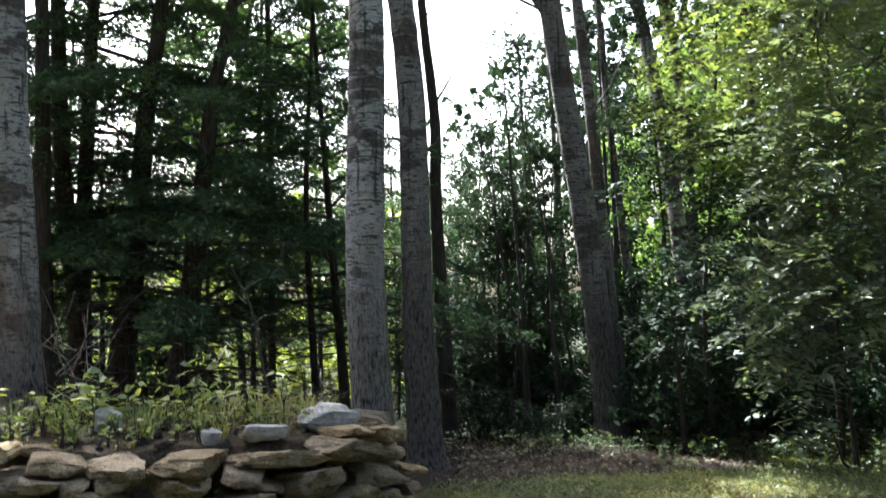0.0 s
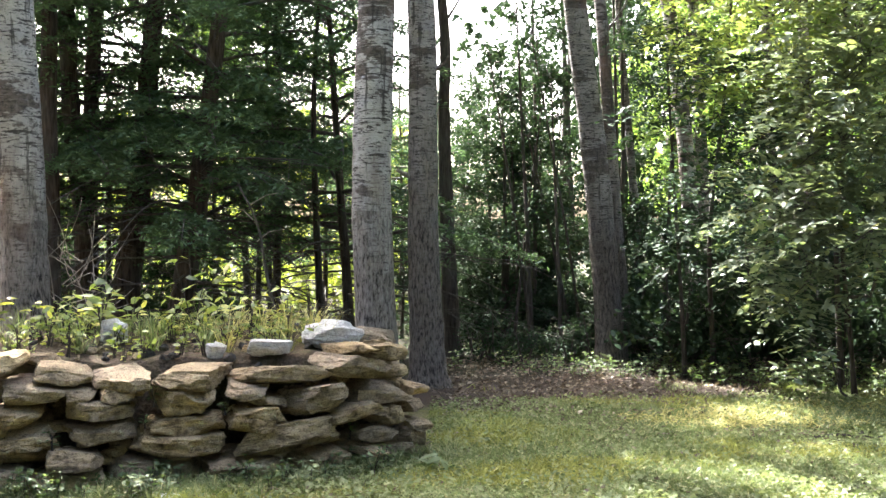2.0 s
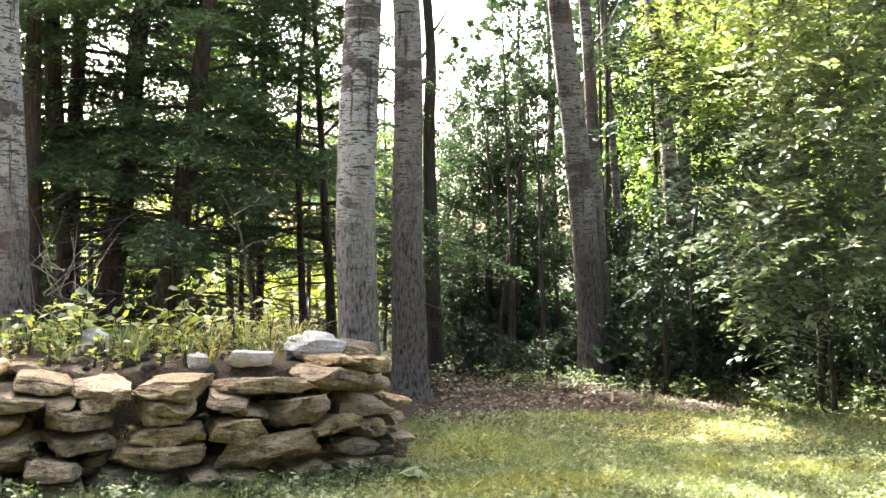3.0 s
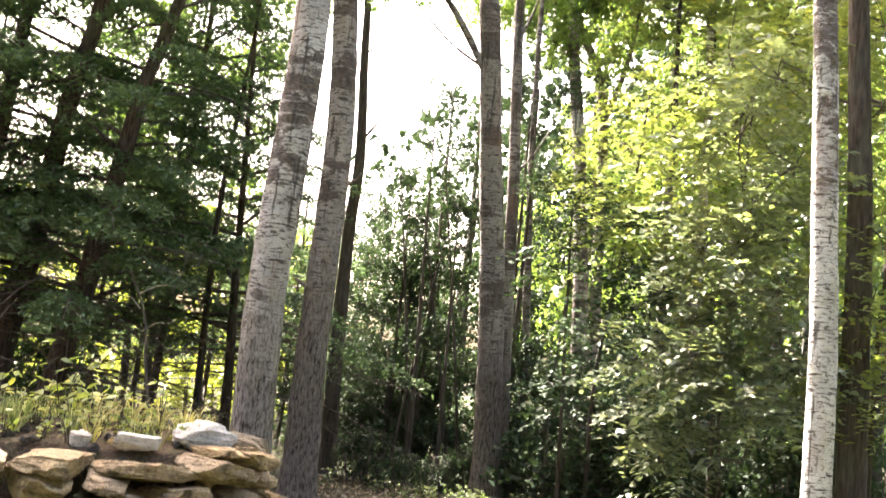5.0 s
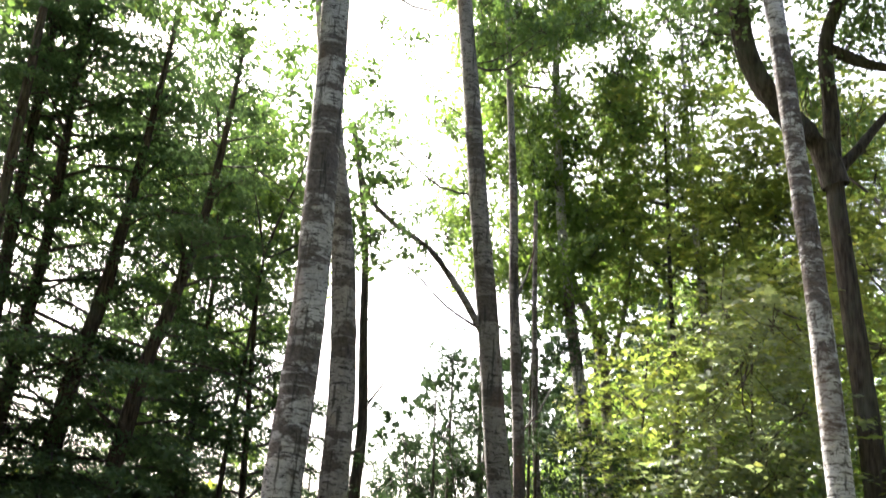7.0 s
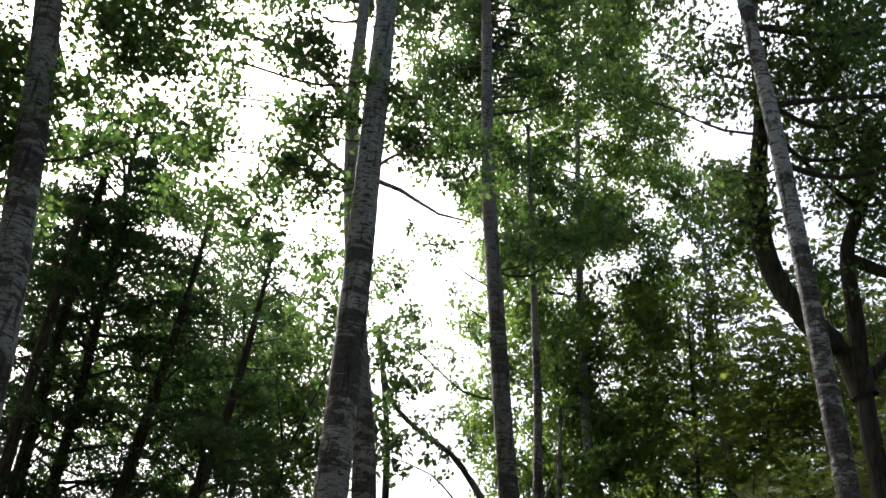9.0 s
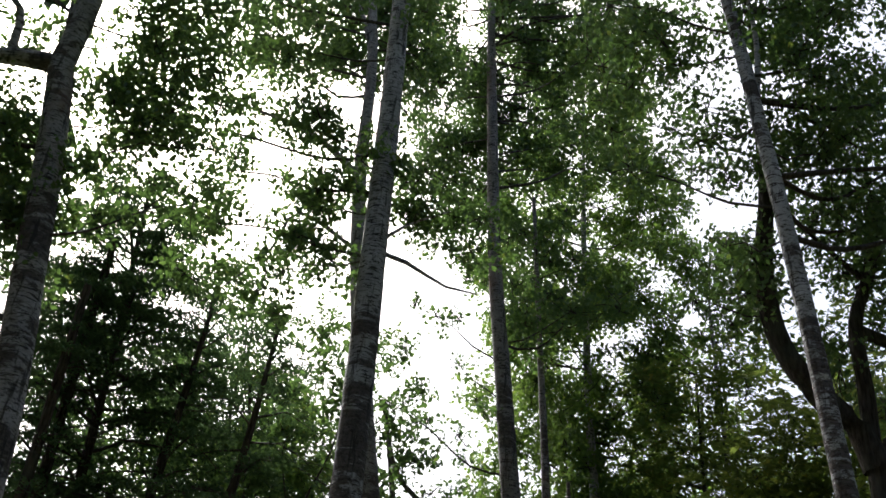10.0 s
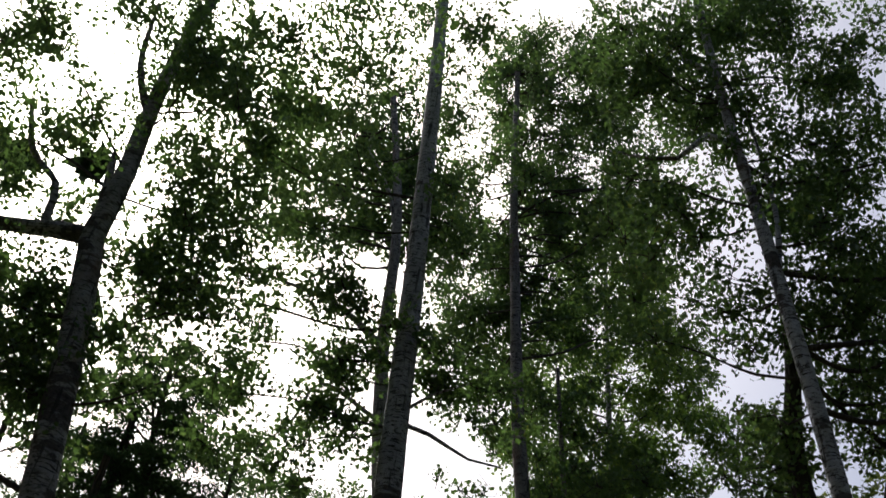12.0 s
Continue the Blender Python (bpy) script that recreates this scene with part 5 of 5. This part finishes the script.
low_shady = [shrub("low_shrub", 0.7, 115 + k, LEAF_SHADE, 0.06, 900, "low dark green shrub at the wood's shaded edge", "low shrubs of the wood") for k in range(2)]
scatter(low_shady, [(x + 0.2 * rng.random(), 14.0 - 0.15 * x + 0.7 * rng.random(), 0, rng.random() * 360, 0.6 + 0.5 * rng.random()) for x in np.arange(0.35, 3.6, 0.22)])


# ---- dry stone wall ----
def stone_mesh(name, w, d, h, seed, mat, cuts=9, edge=0.04, broken=0.58):
    """A split field stone: a rough block with planes broken off it."""
    rng = np.random.default_rng(seed)
    bm = bmesh.new()
    bmesh.ops.create_cube(bm, size=2.0)
    bmesh.ops.subdivide_edges(bm, edges=bm.edges[:], cuts=cuts, use_grid_fill=True)
    planes = []
    for _ in range(24):
        n = unit(rng.standard_normal(3) * (1.0, 0.9, 0.75))
        planes.append((n, np.abs(n).sum() * (broken + 0.3 * rng.random())))
    off = rng.random(3) * 40
    taper, lean, skew = 0.4 * rng.random(), 1 if rng.random() < 0.5 else -1, 0.06 * rng.standard_normal()
    for v in bm.verts:
        p = np.array(v.co)
        ball = p / max(1e-6, np.linalg.norm(p)) * 1.25
        p = p * (1 - edge) + ball * edge
        for n, dist in planes:
            over = p @ n - dist
            if over > 0:
                p = p - n * over
        q = Vector(p * (w, d, h)) * 6 + Vector(off)
        p = p + 0.11 * np.array(noise.noise_vector(q * 0.55)) * (0.6, 0.9, 0.9) + 0.09 * np.array(noise.noise_vector(q * 1.7)) * (0.7, 1, 1.2) + 0.05 * np.array(noise.noise_vector(q * 4.5))
        p[2] = p[2] * 0.5 + 0.5 * round(p[2] * 3 + 0.7 * noise.noise(q * 0.9)) / 3
        p = p * (1, 1, 1 - taper * max(0.0, p[0] * lean)) + (0, 0, skew * p[0])
        v.co = Vector(p * np.array((w, d, h)) * 0.5)
    me = bpy.data.meshes.new(name)
    bm.to_mesh(me)
    bm.free()
    me.polygons.foreach_set("use_smooth", np.full(len(me.polygons), True))
    me.set_sharp_from_angle(angle=radians(16))
    me.materials.append(mat)
    return me


wall = tagged(new("stone_wall"), "dry stone wall of rough brown sandstone round a raised bed", "wall", kind="structure")
# each stone: place along the wall, height of its middle, width, height, tilt
TOP_COURSE = [(-2.8, 0.775, 0.24, 0.12, 0), (-2.48, 0.693, 0.41, 0.12, 3), (-2.1, 0.638, 0.37, 0.12, 6), (-1.66, 0.64, 0.5, 0.15, 1), (-1.08, 0.629, 0.69, 0.12, 5), (-0.66, 0.666, 0.51, 0.16, 8), (-0.68, 0.782, 0.26, 0.1, 0), (-0.47, 0.733, 0.31, 0.13, 8), (-0.39, 0.595, 0.18, 0.11, 0)]
SECOND_COURSE = [(-2.66, 0.584, 0.43, 0.14, 3), (-2.34, 0.588, 0.22, 0.08, 0), (-2.13, 0.582, 0.21, 0.1, 0), (-1.71, 0.522, 0.42, 0.19, 2), (-1.3, 0.566, 0.27, 0.1, 0), (-1.23, 0.488, 0.35, 0.08, 10), (-0.88, 0.485, 0.37, 0.23, -8), (-0.5, 0.473, 0.51, 0.17, -2), (-0.23, 0.46, 0.16, 0.1, 0), (-0.27, 0.34, 0.19, 0.13, 0)]
THIRD_COURSE = [(-2.71, 0.453, 0.3, 0.12, 0), (-2.22, 0.454, 0.43, 0.13, 5), (-1.72, 0.342, 0.54, 0.14, 0), (-1.26, 0.37, 0.44, 0.2, 3), (-0.7, 0.349, 0.46, 0.14, -12), (-0.42, 0.315, 0.26, 0.15, 0), (-0.23, 0.222, 0.2, 0.1, 0)]
FOURTH_COURSE = [(-2.67, 0.336, 0.36, 0.1, 0), (-2.22, 0.328, 0.5, 0.14, -3), (-1.73, 0.232, 0.6, 0.15, 4), (-1.06, 0.219, 0.72, 0.2, -10), (-0.54, 0.19, 0.38, 0.13, 0), (-0.26, 0.137, 0.28, 0.16, 8)]
LOW_COURSE = [(-2.65, 0.198, 0.38, 0.14, 0), (-2.32, 0.172, 0.34, 0.15, 0), (-1.37, 0.086, 0.5, 0.11, 2), (-0.89, 0.089, 0.38, 0.18, -5), (-0.61, 0.113, 0.23, 0.08, 0), (-0.36, 0.039, 0.38, 0.12, 6)]
FOOT_COURSE = [(-2.41, 0.051, 0.47, 0.1, 0), (-1.89, 0.061, 0.58, 0.19, 3), (-1.2, -0.019, 0.46, 0.12, 0), (-2.72, 0.071, 0.23, 0.12, 0), (-0.8, -0.053, 0.36, 0.09, 0)]
rng = np.random.default_rng(33)
count = 0
for row in (TOP_COURSE, SECOND_COURSE, THIRD_COURSE, FOURTH_COURSE, LOW_COURSE, FOOT_COURSE):
    for x, z, w, h, tilt in row:
        deep = (0.42 + 0.08 * rng.random()) * (1.0 if x < -0.6 else 0.66)
        slope = 13.2 if x < -0.92 else 45.0
        y = wall_y(x) + 0.18 * z + deep * 0.45 + 0.05 * rng.standard_normal()
        if z > 0.6:
            y += 0.02
        st = new("stone", stone_mesh("stone", w * 1.0, deep * 1.1, h * 0.93, 300 + count, STONE, 12))
        st.parent = wall
        st.matrix_basis = pose(x, y, z, 7 * rng.standard_normal(), 0.8 * tilt + 1.5 * rng.standard_normal(), slope + 7 * rng.standard_normal())
        count += 1
# the run of the wall further to the side, and its return behind the corner
spare = [stone_mesh("stone", 0.42 + 0.16 * rng.random(), 0.34, 0.15 + 0.04 * rng.random(), 400 + k, STONE, 6) for k in range(8)]
for level in range(6):
    x = -2.95 - 0.2 * rng.random()
    while x > -6.5:
        z = 0.06 + level * 0.135
        st = new("stone", spare[int(rng.random() * 8)])
        st.parent = wall
        st.matrix_basis = pose(x, wall_y(x) + 0.18 * z + 0.14 + 0.03 * rng.standard_normal(), z, 4 * rng.standard_normal(), 3 * rng.standard_normal(), 13 + 6 * rng.standard_normal())
        x -= 0.44 + 0.12 * rng.random()
    y = 8.25 + 0.15 * rng.random()
    while y < 9.8:
        z = 0.06 + level * 0.125
        st = new("stone", spare[int(rng.random() * 8)])
        st.parent = wall
        st.matrix_basis = pose(-0.36 - 0.08 * (y - 7.9) - 0.12 * z + 0.02 * rng.standard_normal(), y, z, 4 * rng.standard_normal(), 3 * rng.standard_normal(), 88 + 7 * rng.standard_normal())
        y += 0.45 + 0.1 * rng.random()
# small packing stones between the courses
chips = [stone_mesh("packing_stone", 0.13, 0.16, 0.07, 430 + k, STONE, 3) for k in range(5)]
for _ in range(18):
    x, z = -2.9 + 2.7 * rng.random(), 0.05 + 0.55 * rng.random()
    st = new("packing_stone", chips[int(rng.random() * 5)])
    st.parent = wall
    st.matrix_basis = pose(x, wall_y(x) + 0.18 * z + 0.22 + 0.05 * rng.random(), z, 20 * rng.standard_normal(), 12 * rng.standard_normal(), 360 * rng.random())


def loose_stone(name, x, y, w, d, h, seed, mat, label, turn=0.0, sink=0.25, z=None):
    ob = new(name, stone_mesh(name, w, d, h, seed, mat, 9, 0.16, 0.46))
    ob.matrix_basis = pose(x, y, (bed_z(x, y) if z is None else z) + h * (0.5 - sink), 3, 4, turn)
    return tagged(ob, label, "rock")


loose_stone("boulder", -0.77, 8.0, 0.44, 0.34, 0.24, 511, STONE_PALE, "pale white boulder on the bed beside the trunk", 15, 0.12)
loose_stone("boulder", -1.22, 7.72, 0.38, 0.24, 0.12, 512, STONE_PALE, "low white rock lying on the soil", 5, 0.2, 0.755)
loose_stone("rock", -1.57, 7.66, 0.15, 0.13, 0.14, 503, STONE_PALE, "small upright pale rock among weeds", 30, 0.2)
loose_stone("rock", -2.38, 8.0, 0.26, 0.2, 0.2, 504, STONE_PALE, "grey rock half hidden by weeds", 10, 0.1)
loose_stone("rock", -2.66, 7.36, 0.3, 0.2, 0.1, 505, STONE, "flat brown rock behind the wall's top course", 10, 0.3)
loose_stone("block", -2.05, 7.36, 0.16, 0.12, 0.11, 506, STONE_DARK, "small dark block standing on the soil", 8, 0.15)
loose_stone("rock", -1.72, 6.55, 0.36, 0.14, 0.06, 507, STONE_PALE, "pale flat stone lying in the grass", 10, 0.4, 0.0)
loose_stone("rock", -0.98, 7.45, 0.2, 0.16, 0.1, 508, STONE, "brown rock lying on the soil", 40, 0.3)


r = np.random.default_rng(55)
clods = [stone_mesh("clod", 0.07, 0.06, 0.045, 520 + k, STONE_DARK if k % 2 else STONE, 2, 0.2) for k in range(4)]
for k in range(70):
    x = -3.2 + 2.6 * r.random()
    y = wall_y(x) + 0.4 + 0.9 * r.random()
    ob = new("stone_chip", clods[k % 4])
    ob.matrix_basis = pose(x, y, bed_z(x, y) + 0.008, 20 * r.standard_normal(), 20 * r.standard_normal(), 360 * r.random()) @ Matrix.Scale(0.5 + 0.9 * r.random(), 4)
    tagged(ob, "small stone chip lying on the soil", "stone", "stone chips")


# ---- weeds on the bed and at the wood's edge ----
def weed(name, height, leaves, size, seed, mat, label, category="weed", slim=0.5, up=0.3, spread=0.5, group="weeds"):
    rng = np.random.default_rng(seed)
    plant = thing(name, (0, 0, 0), label, category, group)
    cs, ax = [], []
    for k in range(3):
        lean = rng.standard_normal(2) * 0.18 * height
        pts = [(0.015 * k, 0, -0.03), (lean[0] * 0.4, lean[1] * 0.4, height * 0.5), (lean[0], lean[1], height * (0.75 + 0.25 * rng.random()))]
        v, q = tube(pts, 0.005, 0.002, 4, 0.1)
        local_part("stem", mesh_of("stem", v, q, 4, TWIG, True), plant)
        line = spline(pts, 0.02)
        for i in range(leaves):
            s = 0.2 + 0.8 * (i + rng.random()) / leaves
            a = i * 2.4 + rng.random()
            d = np.array((math.cos(a), math.sin(a), up + 0.2 * rng.standard_normal()))
            p = line[min(len(line) - 1, int(s * len(line)))]
            cs.append(p + unit(d) * size * (0.5 + spread * rng.random()))
            ax.append(unit(d))
    centre, axis = np.array(cs), np.array(ax)
    k = len(centre)
    normal = unit(rng.standard_normal((k, 3)) * 0.35 + (0, 0, 1.0))
    length = size * (0.6 + 0.7 * rng.random(k))
    local_part("leaves", leaf_mesh("leaves", centre, axis, normal, length, length * slim, mat, 6), plant, kind="stuff")
    return plant


def tuft(name, height, blades, seed, mat, label, wide=0.004, group="grass tufts"):
    """A bunch of arching grass blades."""
    rng = np.random.default_rng(seed)
    verts, quads = [], []
    for b in range(blades):
        a, lean = rng.random() * 6.283, 0.2 + 1.1 * rng.random()
        h = height * (0.5 + 0.5 * rng.random())
        d, side = np.array((math.cos(a), math.sin(a), 0)), np.array((-math.sin(a), math.cos(a), 0)) * wide
        base = d * 0.05 * rng.random()
        for s, w in ((0, 1), (0.4, 0.9), (0.75, 0.6), (1.0, 0.08)):
            p = base + d * h * lean * s * s + np.array((0, 0, h * (s - 0.35 * lean * s * s)))
            verts += [p - side * w, p + side * w]
        o = b * 8
        quads += [(o + 2 * i, o + 2 * i + 1, o + 2 * i + 3, o + 2 * i + 2) for i in range(3)]
    ob = new(name, mesh_of(name, verts, quads, 4, mat))
    return tagged(ob, label, "grass", group)


def on_bed(n, x0, x1, y0, y1, lo, hi, seed):
    r = np.random.default_rng(seed)
    out = []
    for _ in range(n):
        x = x0 + (x1 - x0) * r.random()
        y = wall_y(x) + y0 + (y1 - y0) * r.random()
        out.append((x, y, bed_z(x, y), r.random() * 360, lo + (hi - lo) * r.random()))
    return out


broad = [weed("weed", 0.3, 6, 0.085, 130 + k, LEAF_WEED, "leafy yellow-green weed growing on the bed", group="weeds on the bed") for k in range(4)]
scatter(broad, on_bed(50, -3.4, -1.15, 0.9, 2.1, 0.5, 1.25, 7))
small = [weed("seedling", 0.14, 4, 0.05, 140 + k, LEAF_WEED, "small green seedling on the soil", "weed", group="seedlings on the bed") for k in range(3)]
scatter(small, on_bed(70, -3.4, -0.9, 0.62, 1.3, 0.7, 1.3, 8))
dry = [tuft("grass_tuft", 0.4, 20, 150 + k, STRAW, "tuft of long straw-yellow grass on the bed") for k in range(3)]
scatter(dry, on_bed(36, -2.0, -0.75, 0.7, 2.1, 0.55, 1.1, 9))
green = [tuft("grass_tuft", 0.26, 34, 155 + k, GRASS, "tuft of green grass") for k in range(3)]
scatter(green, on_bed(30, -3.6, -0.6, 0.8, 1.9, 0.6, 1.2, 10))
tall = weed("tall_weed", 0.62, 9, 0.13, 161, LEAF_WEED, "tall broad-leaved weed above the others on the bed", group="weeds on the bed")
tall.location = (-1.92, 8.45, bed_z(-1.92, 8.45))
tall_two = weed("tall_weed", 0.45, 8, 0.12, 162, LEAF_WEED, "broad-leaved weed with pale leaves on the bed", group="weeds on the bed")
tall_two.location = (-2.5, 8.1, bed_z(-2.5, 8.1))

# weeds along the foot of the wall and under the thicket
foot = []
r = np.random.default_rng(12)
for _ in range(46):
    x = -3.0 + 2.9 * r.random()
    foot.append((x, wall_y(x) - 0.03 - 0.4 * r.random() ** 1.5, 0.0, r.random() * 360, 0.3 + 0.35 * r.random()))
for _ in range(40):
    x = -3.0 + 1.4 * r.random()
    foot.append((x, wall_y(x) - 0.05 - 0.5 * r.random(), 0.0, r.random() * 360, 0.25 + 0.4 * r.random()))
low = [weed("low_weed", 0.26, 6, 0.085, 170 + k, LEAF_EDGE, "low green weed at the edge of the lawn", group="low weeds") for k in range(3)]
edge = [(0.8 + 4.8 * (k / 210) ** 0.8, 0, 0, r.random() * 360, 0.35 + 0.5 * r.random() ** 2 + 0.07 * k / 30) for k in range(210)]
edge = [(x, 12.6 - 0.46 * (x - 1.0) - 0.14 * max(0.0, x - 2.4) + 1.3 * r.random(), z, t, s) for x, y, z, t, s in edge]
back = [(-0.6 + 3.6 * r.random(), 13.2 + 3.0 * r.random(), 0, r.random() * 360, 0.45 + 0.4 * r.random()) for _ in range(60)]
scatter(low, foot + edge + back)
foot_grass = []
for _ in range(130):
    x = -3.2 + 3.3 * r.random()
    foot_grass.append((x, wall_y(x) - 0.02 - 0.6 * r.random() ** 2, 0.0, r.random() * 360, 0.3 + 0.35 * r.random()))
green_foot = [tuft("grass_tuft", 0.28, 26, 158 + k, GRASS, "tuft of grass at the foot of the wall") for k in range(2)]
scatter(green_foot, foot_grass)

# a broad-leaved weed in the lawn by the wall's corner, and sprigs rooted in the wall's joints
plantain = weed("plantain", 0.07, 5, 0.16, 180, LEAF_EDGE, "low weed with long broad leaves in the lawn", slim=0.3, up=0.55, spread=0.2, group="")
plantain.location = (-0.02, 7.22, 0.0)
sprigs = [weed("wall_sprig", 0.1, 5, 0.05, 185 + k, LEAF_EDGE, "small green sprig rooted in a wall joint", group="sprigs in the wall") for k in range(2)]
scatter(sprigs, [(-1.86, wall_y(-1.86) + 0.13, 0.5, 40, 1.0), (-1.9, wall_y(-1.9) + 0.1, 0.36, 120, 0.7), (-0.62, wall_y(-0.62) + 0.06, 0.2, 200, 0.8), (-2.45, wall_y(-2.45) + 0.08, 0.25, 310, 0.9), (-1.42, wall_y(-1.42) + 0.12, 0.42, 10, 0.6)])

# ---- dead sticks on the bed and in the lawn ----
twig = thing("fallen_stick", (2.9, 8.5, 0.012), "thin dark stick lying in the grass", "stick")
v, q = tube([(0, 0, 0), (0.2, 0.03, 0.012), (0.42, -0.05, 0.006), (0.62, -0.03, 0.01)], 0.011, 0.005, 6, 0.08, 0.12)
local_part("stem", mesh_of("stem", v, q, 4, TWIG, True), twig)
v, q = tube([(0.3, -0.01, 0.01), (0.4, 0.06, 0.02), (0.47, 0.13, 0.01)], 0.006, 0.002, 5, 0.06, 0.1)
local_part("side_twig", mesh_of("side_twig", v, q, 4, TWIG, True), twig)

stick = thing("dead_sapling", (-1.3, 9.0, 0.75), "thin bare dead sapling leaning over the bed", "sapling")
v, q = tube([(0, 0, -0.05), (-0.12, 0, 0.5), (-0.2, 0, 0.95), (-0.36, 0, 1.28)], 0.016, 0.006, 6, 0.1, 0.08)
local_part("stem", mesh_of("stem", v, q, 4, TWIG, True), stick)
for z, x in ((0.8, 0.16), (0.98, -0.2), (1.1, 0.12)):
    v, q = tube([(-0.2 - 0.2 * (z - 0.8), 0, z), (-0.2 + x * 0.6, 0.02, z + 0.08), (-0.2 + x * 1.4, 0.05, z + 0.1)], 0.006, 0.002, 4, 0.1, 0.1)
    local_part("twig", mesh_of("twig", v, q, 4, DEAD_TWIG, True), stick)
brush = thing("dead_shrub", (-3.15, 9.5, 0.6), "bare grey dead shrub with fine crooked twigs", "shrub")
r = np.random.default_rng(77)
for _ in range(34):
    a = np.array((0.35 * r.standard_normal() * 0.5, 0.1 * r.standard_normal(), 0.2 + 0.6 * r.random()))
    d = unit(np.array((r.standard_normal() * 0.8 + 0.25, 0.3 * r.standard_normal(), 0.8 + 0.5 * r.standard_normal())))
    far = 0.3 + 0.5 * r.random()
    v, q = tube([a, a + d * far * 0.5 + r.standard_normal(3) * 0.04, a + d * far + r.standard_normal(3) * 0.07], 0.006, 0.002, 4, 0.12, 0.1)
    local_part("twig", mesh_of("twig", v, q, 4, DEAD_TWIG, True), brush)


# ---- grass, clover and fallen leaves ----
def in_bed(x, y):
    return (x < -0.1) & (y > np.where(x < -0.92, 7.18 + 0.235 * (x + 0.92), 7.18 + 1.013 * (x + 0.92)) + 0.02)


def lawn_points(n, seed, x0=-4.0, x1=6.0, y0=5.6, y1=11.6):
    r = np.random.default_rng(seed)
    y = y0 + (y1 - y0) * r.random(n) ** 1.15
    x = x0 + (x1 - x0) * r.random(n)
    keep = ~in_bed(x, y)
    return x[keep], y[keep], r


def patchy(x, y, scale, seed):
    return np.array([noise.noise((a * scale, b * scale, seed)) for a, b in zip(x, y)])


def make_grass():
    x, y, r = lawn_points(150000, 201)
    wide_x, wide_y, _ = lawn_points(40000, 204, -9.0, 9.0, -6.0, 5.6)
    x, y = np.concatenate([x, wide_x]), np.concatenate([y, wide_y])
    thick = patchy(x, y, 0.9, 3.0)
    keep = (r.random(len(x)) < 0.55 + 0.6 * thick) & (y - 0.22 * x < 10.5 + 1.6 * thick - 0.7 * r.random(len(x)) ** 2)
    x, y, thick = x[keep], y[keep], thick[keep]
    k = len(x)
    axis = unit(r.standard_normal((k, 3)) * (0.55, 0.55, 0.2) + (0, 0, 0.8))
    normal = unit(r.standard_normal((k, 3)))
    length = (0.035 + 0.07 * r.random(k)) * (0.9 + 0.8 * thick)
    z = np.array([ground_z(a, b) for a, b in zip(x, y)]) + length * 0.4
    me = leaf_mesh("grass_blades", np.stack([x, y, z], 1), axis, normal, length, 0.007 + 0.005 * r.random(k), GRASS, 3)
    tagged(new("grass_blades", me), "short thin lawn grass, patchy and partly dry", "grass", kind="stuff")


def make_clover():
    x, y, r = lawn_points(85000, 202)
    thick = patchy(x, y, 0.7, 9.0)
    keep = (r.random(len(x)) < 0.5 + 1.1 * thick) & (y - 0.22 * x < 10.6 + 1.6 * thick - 0.9 * r.random(len(x)) ** 2)
    x, y = x[keep], y[keep]
    k = len(x)
    z = np.array([ground_z(a, b) for a, b in zip(x, y)]) + 0.01 + 0.055 * r.random(k)
    axis = unit(r.standard_normal((k, 3)) * (1, 1, 0.2))
    normal = unit(r.standard_normal((k, 3)) * 0.5 + (0, 0, 1))
    length = 0.017 + 0.02 * r.random(k) + 0.03 * r.random(k) ** 8
    me = leaf_mesh("clover", np.stack([x, y, z], 1), axis, normal, length, length * 0.8, CLOVER)
    tagged(new("clover", me), "low clover and broad weeds in the lawn", "clover", kind="stuff")


def make_litter():
    x, y, r = lawn_points(15000, 203, -2.0, 6.0, 6.5, 14.5)
    keep = r.random(len(x)) < np.clip((y - 0.22 * x - 8.6) / 2.4, 0.07, 1.0)
    x, y = x[keep], y[keep]
    k = len(x)
    z = np.array([ground_z(a, b) for a, b in zip(x, y)]) + 0.012 + 0.015 * r.random(k)
    axis = unit(r.standard_normal((k, 3)) * (1, 1, 0.25))
    normal = unit(r.standard_normal((k, 3)) * 0.4 + (0, 0, 1))
    length = 0.03 + 0.045 * r.random(k)
    me = leaf_mesh("fallen_leaves", np.stack([x, y, z], 1), axis, normal, length, length * 0.7, LITTER)
    tagged(new("fallen_leaves", me), "dry brown fallen leaves strewn under the trees", "leaves", kind="stuff")


def make_sun_patch():
    x, y, r = lawn_points(26000, 205, 0.6, 6.0, 8.3, 11.0)
    # an oval of pale blades imitates sunlight falling on the lawn
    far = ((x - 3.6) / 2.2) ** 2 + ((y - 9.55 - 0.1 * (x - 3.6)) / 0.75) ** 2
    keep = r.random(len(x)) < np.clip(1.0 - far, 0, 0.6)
    x, y = x[keep], y[keep]
    k = len(x)
    z = np.array([ground_z(a, b) for a, b in zip(x, y)]) + 0.02 + 0.03 * r.random(k)
    axis = unit(r.standard_normal((k, 3)) * (1, 1, 0.35))
    normal = unit(r.standard_normal((k, 3)) * 0.5 + (0, 0, 1))
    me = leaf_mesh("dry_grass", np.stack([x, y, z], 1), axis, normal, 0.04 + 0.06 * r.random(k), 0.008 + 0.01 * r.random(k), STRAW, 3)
    tagged(new("dry_grass", me), "pale flat blades standing in for the lawn's sun patch", "grass", kind="stuff")


make_grass()
make_clover()
make_sun_patch()
make_litter()
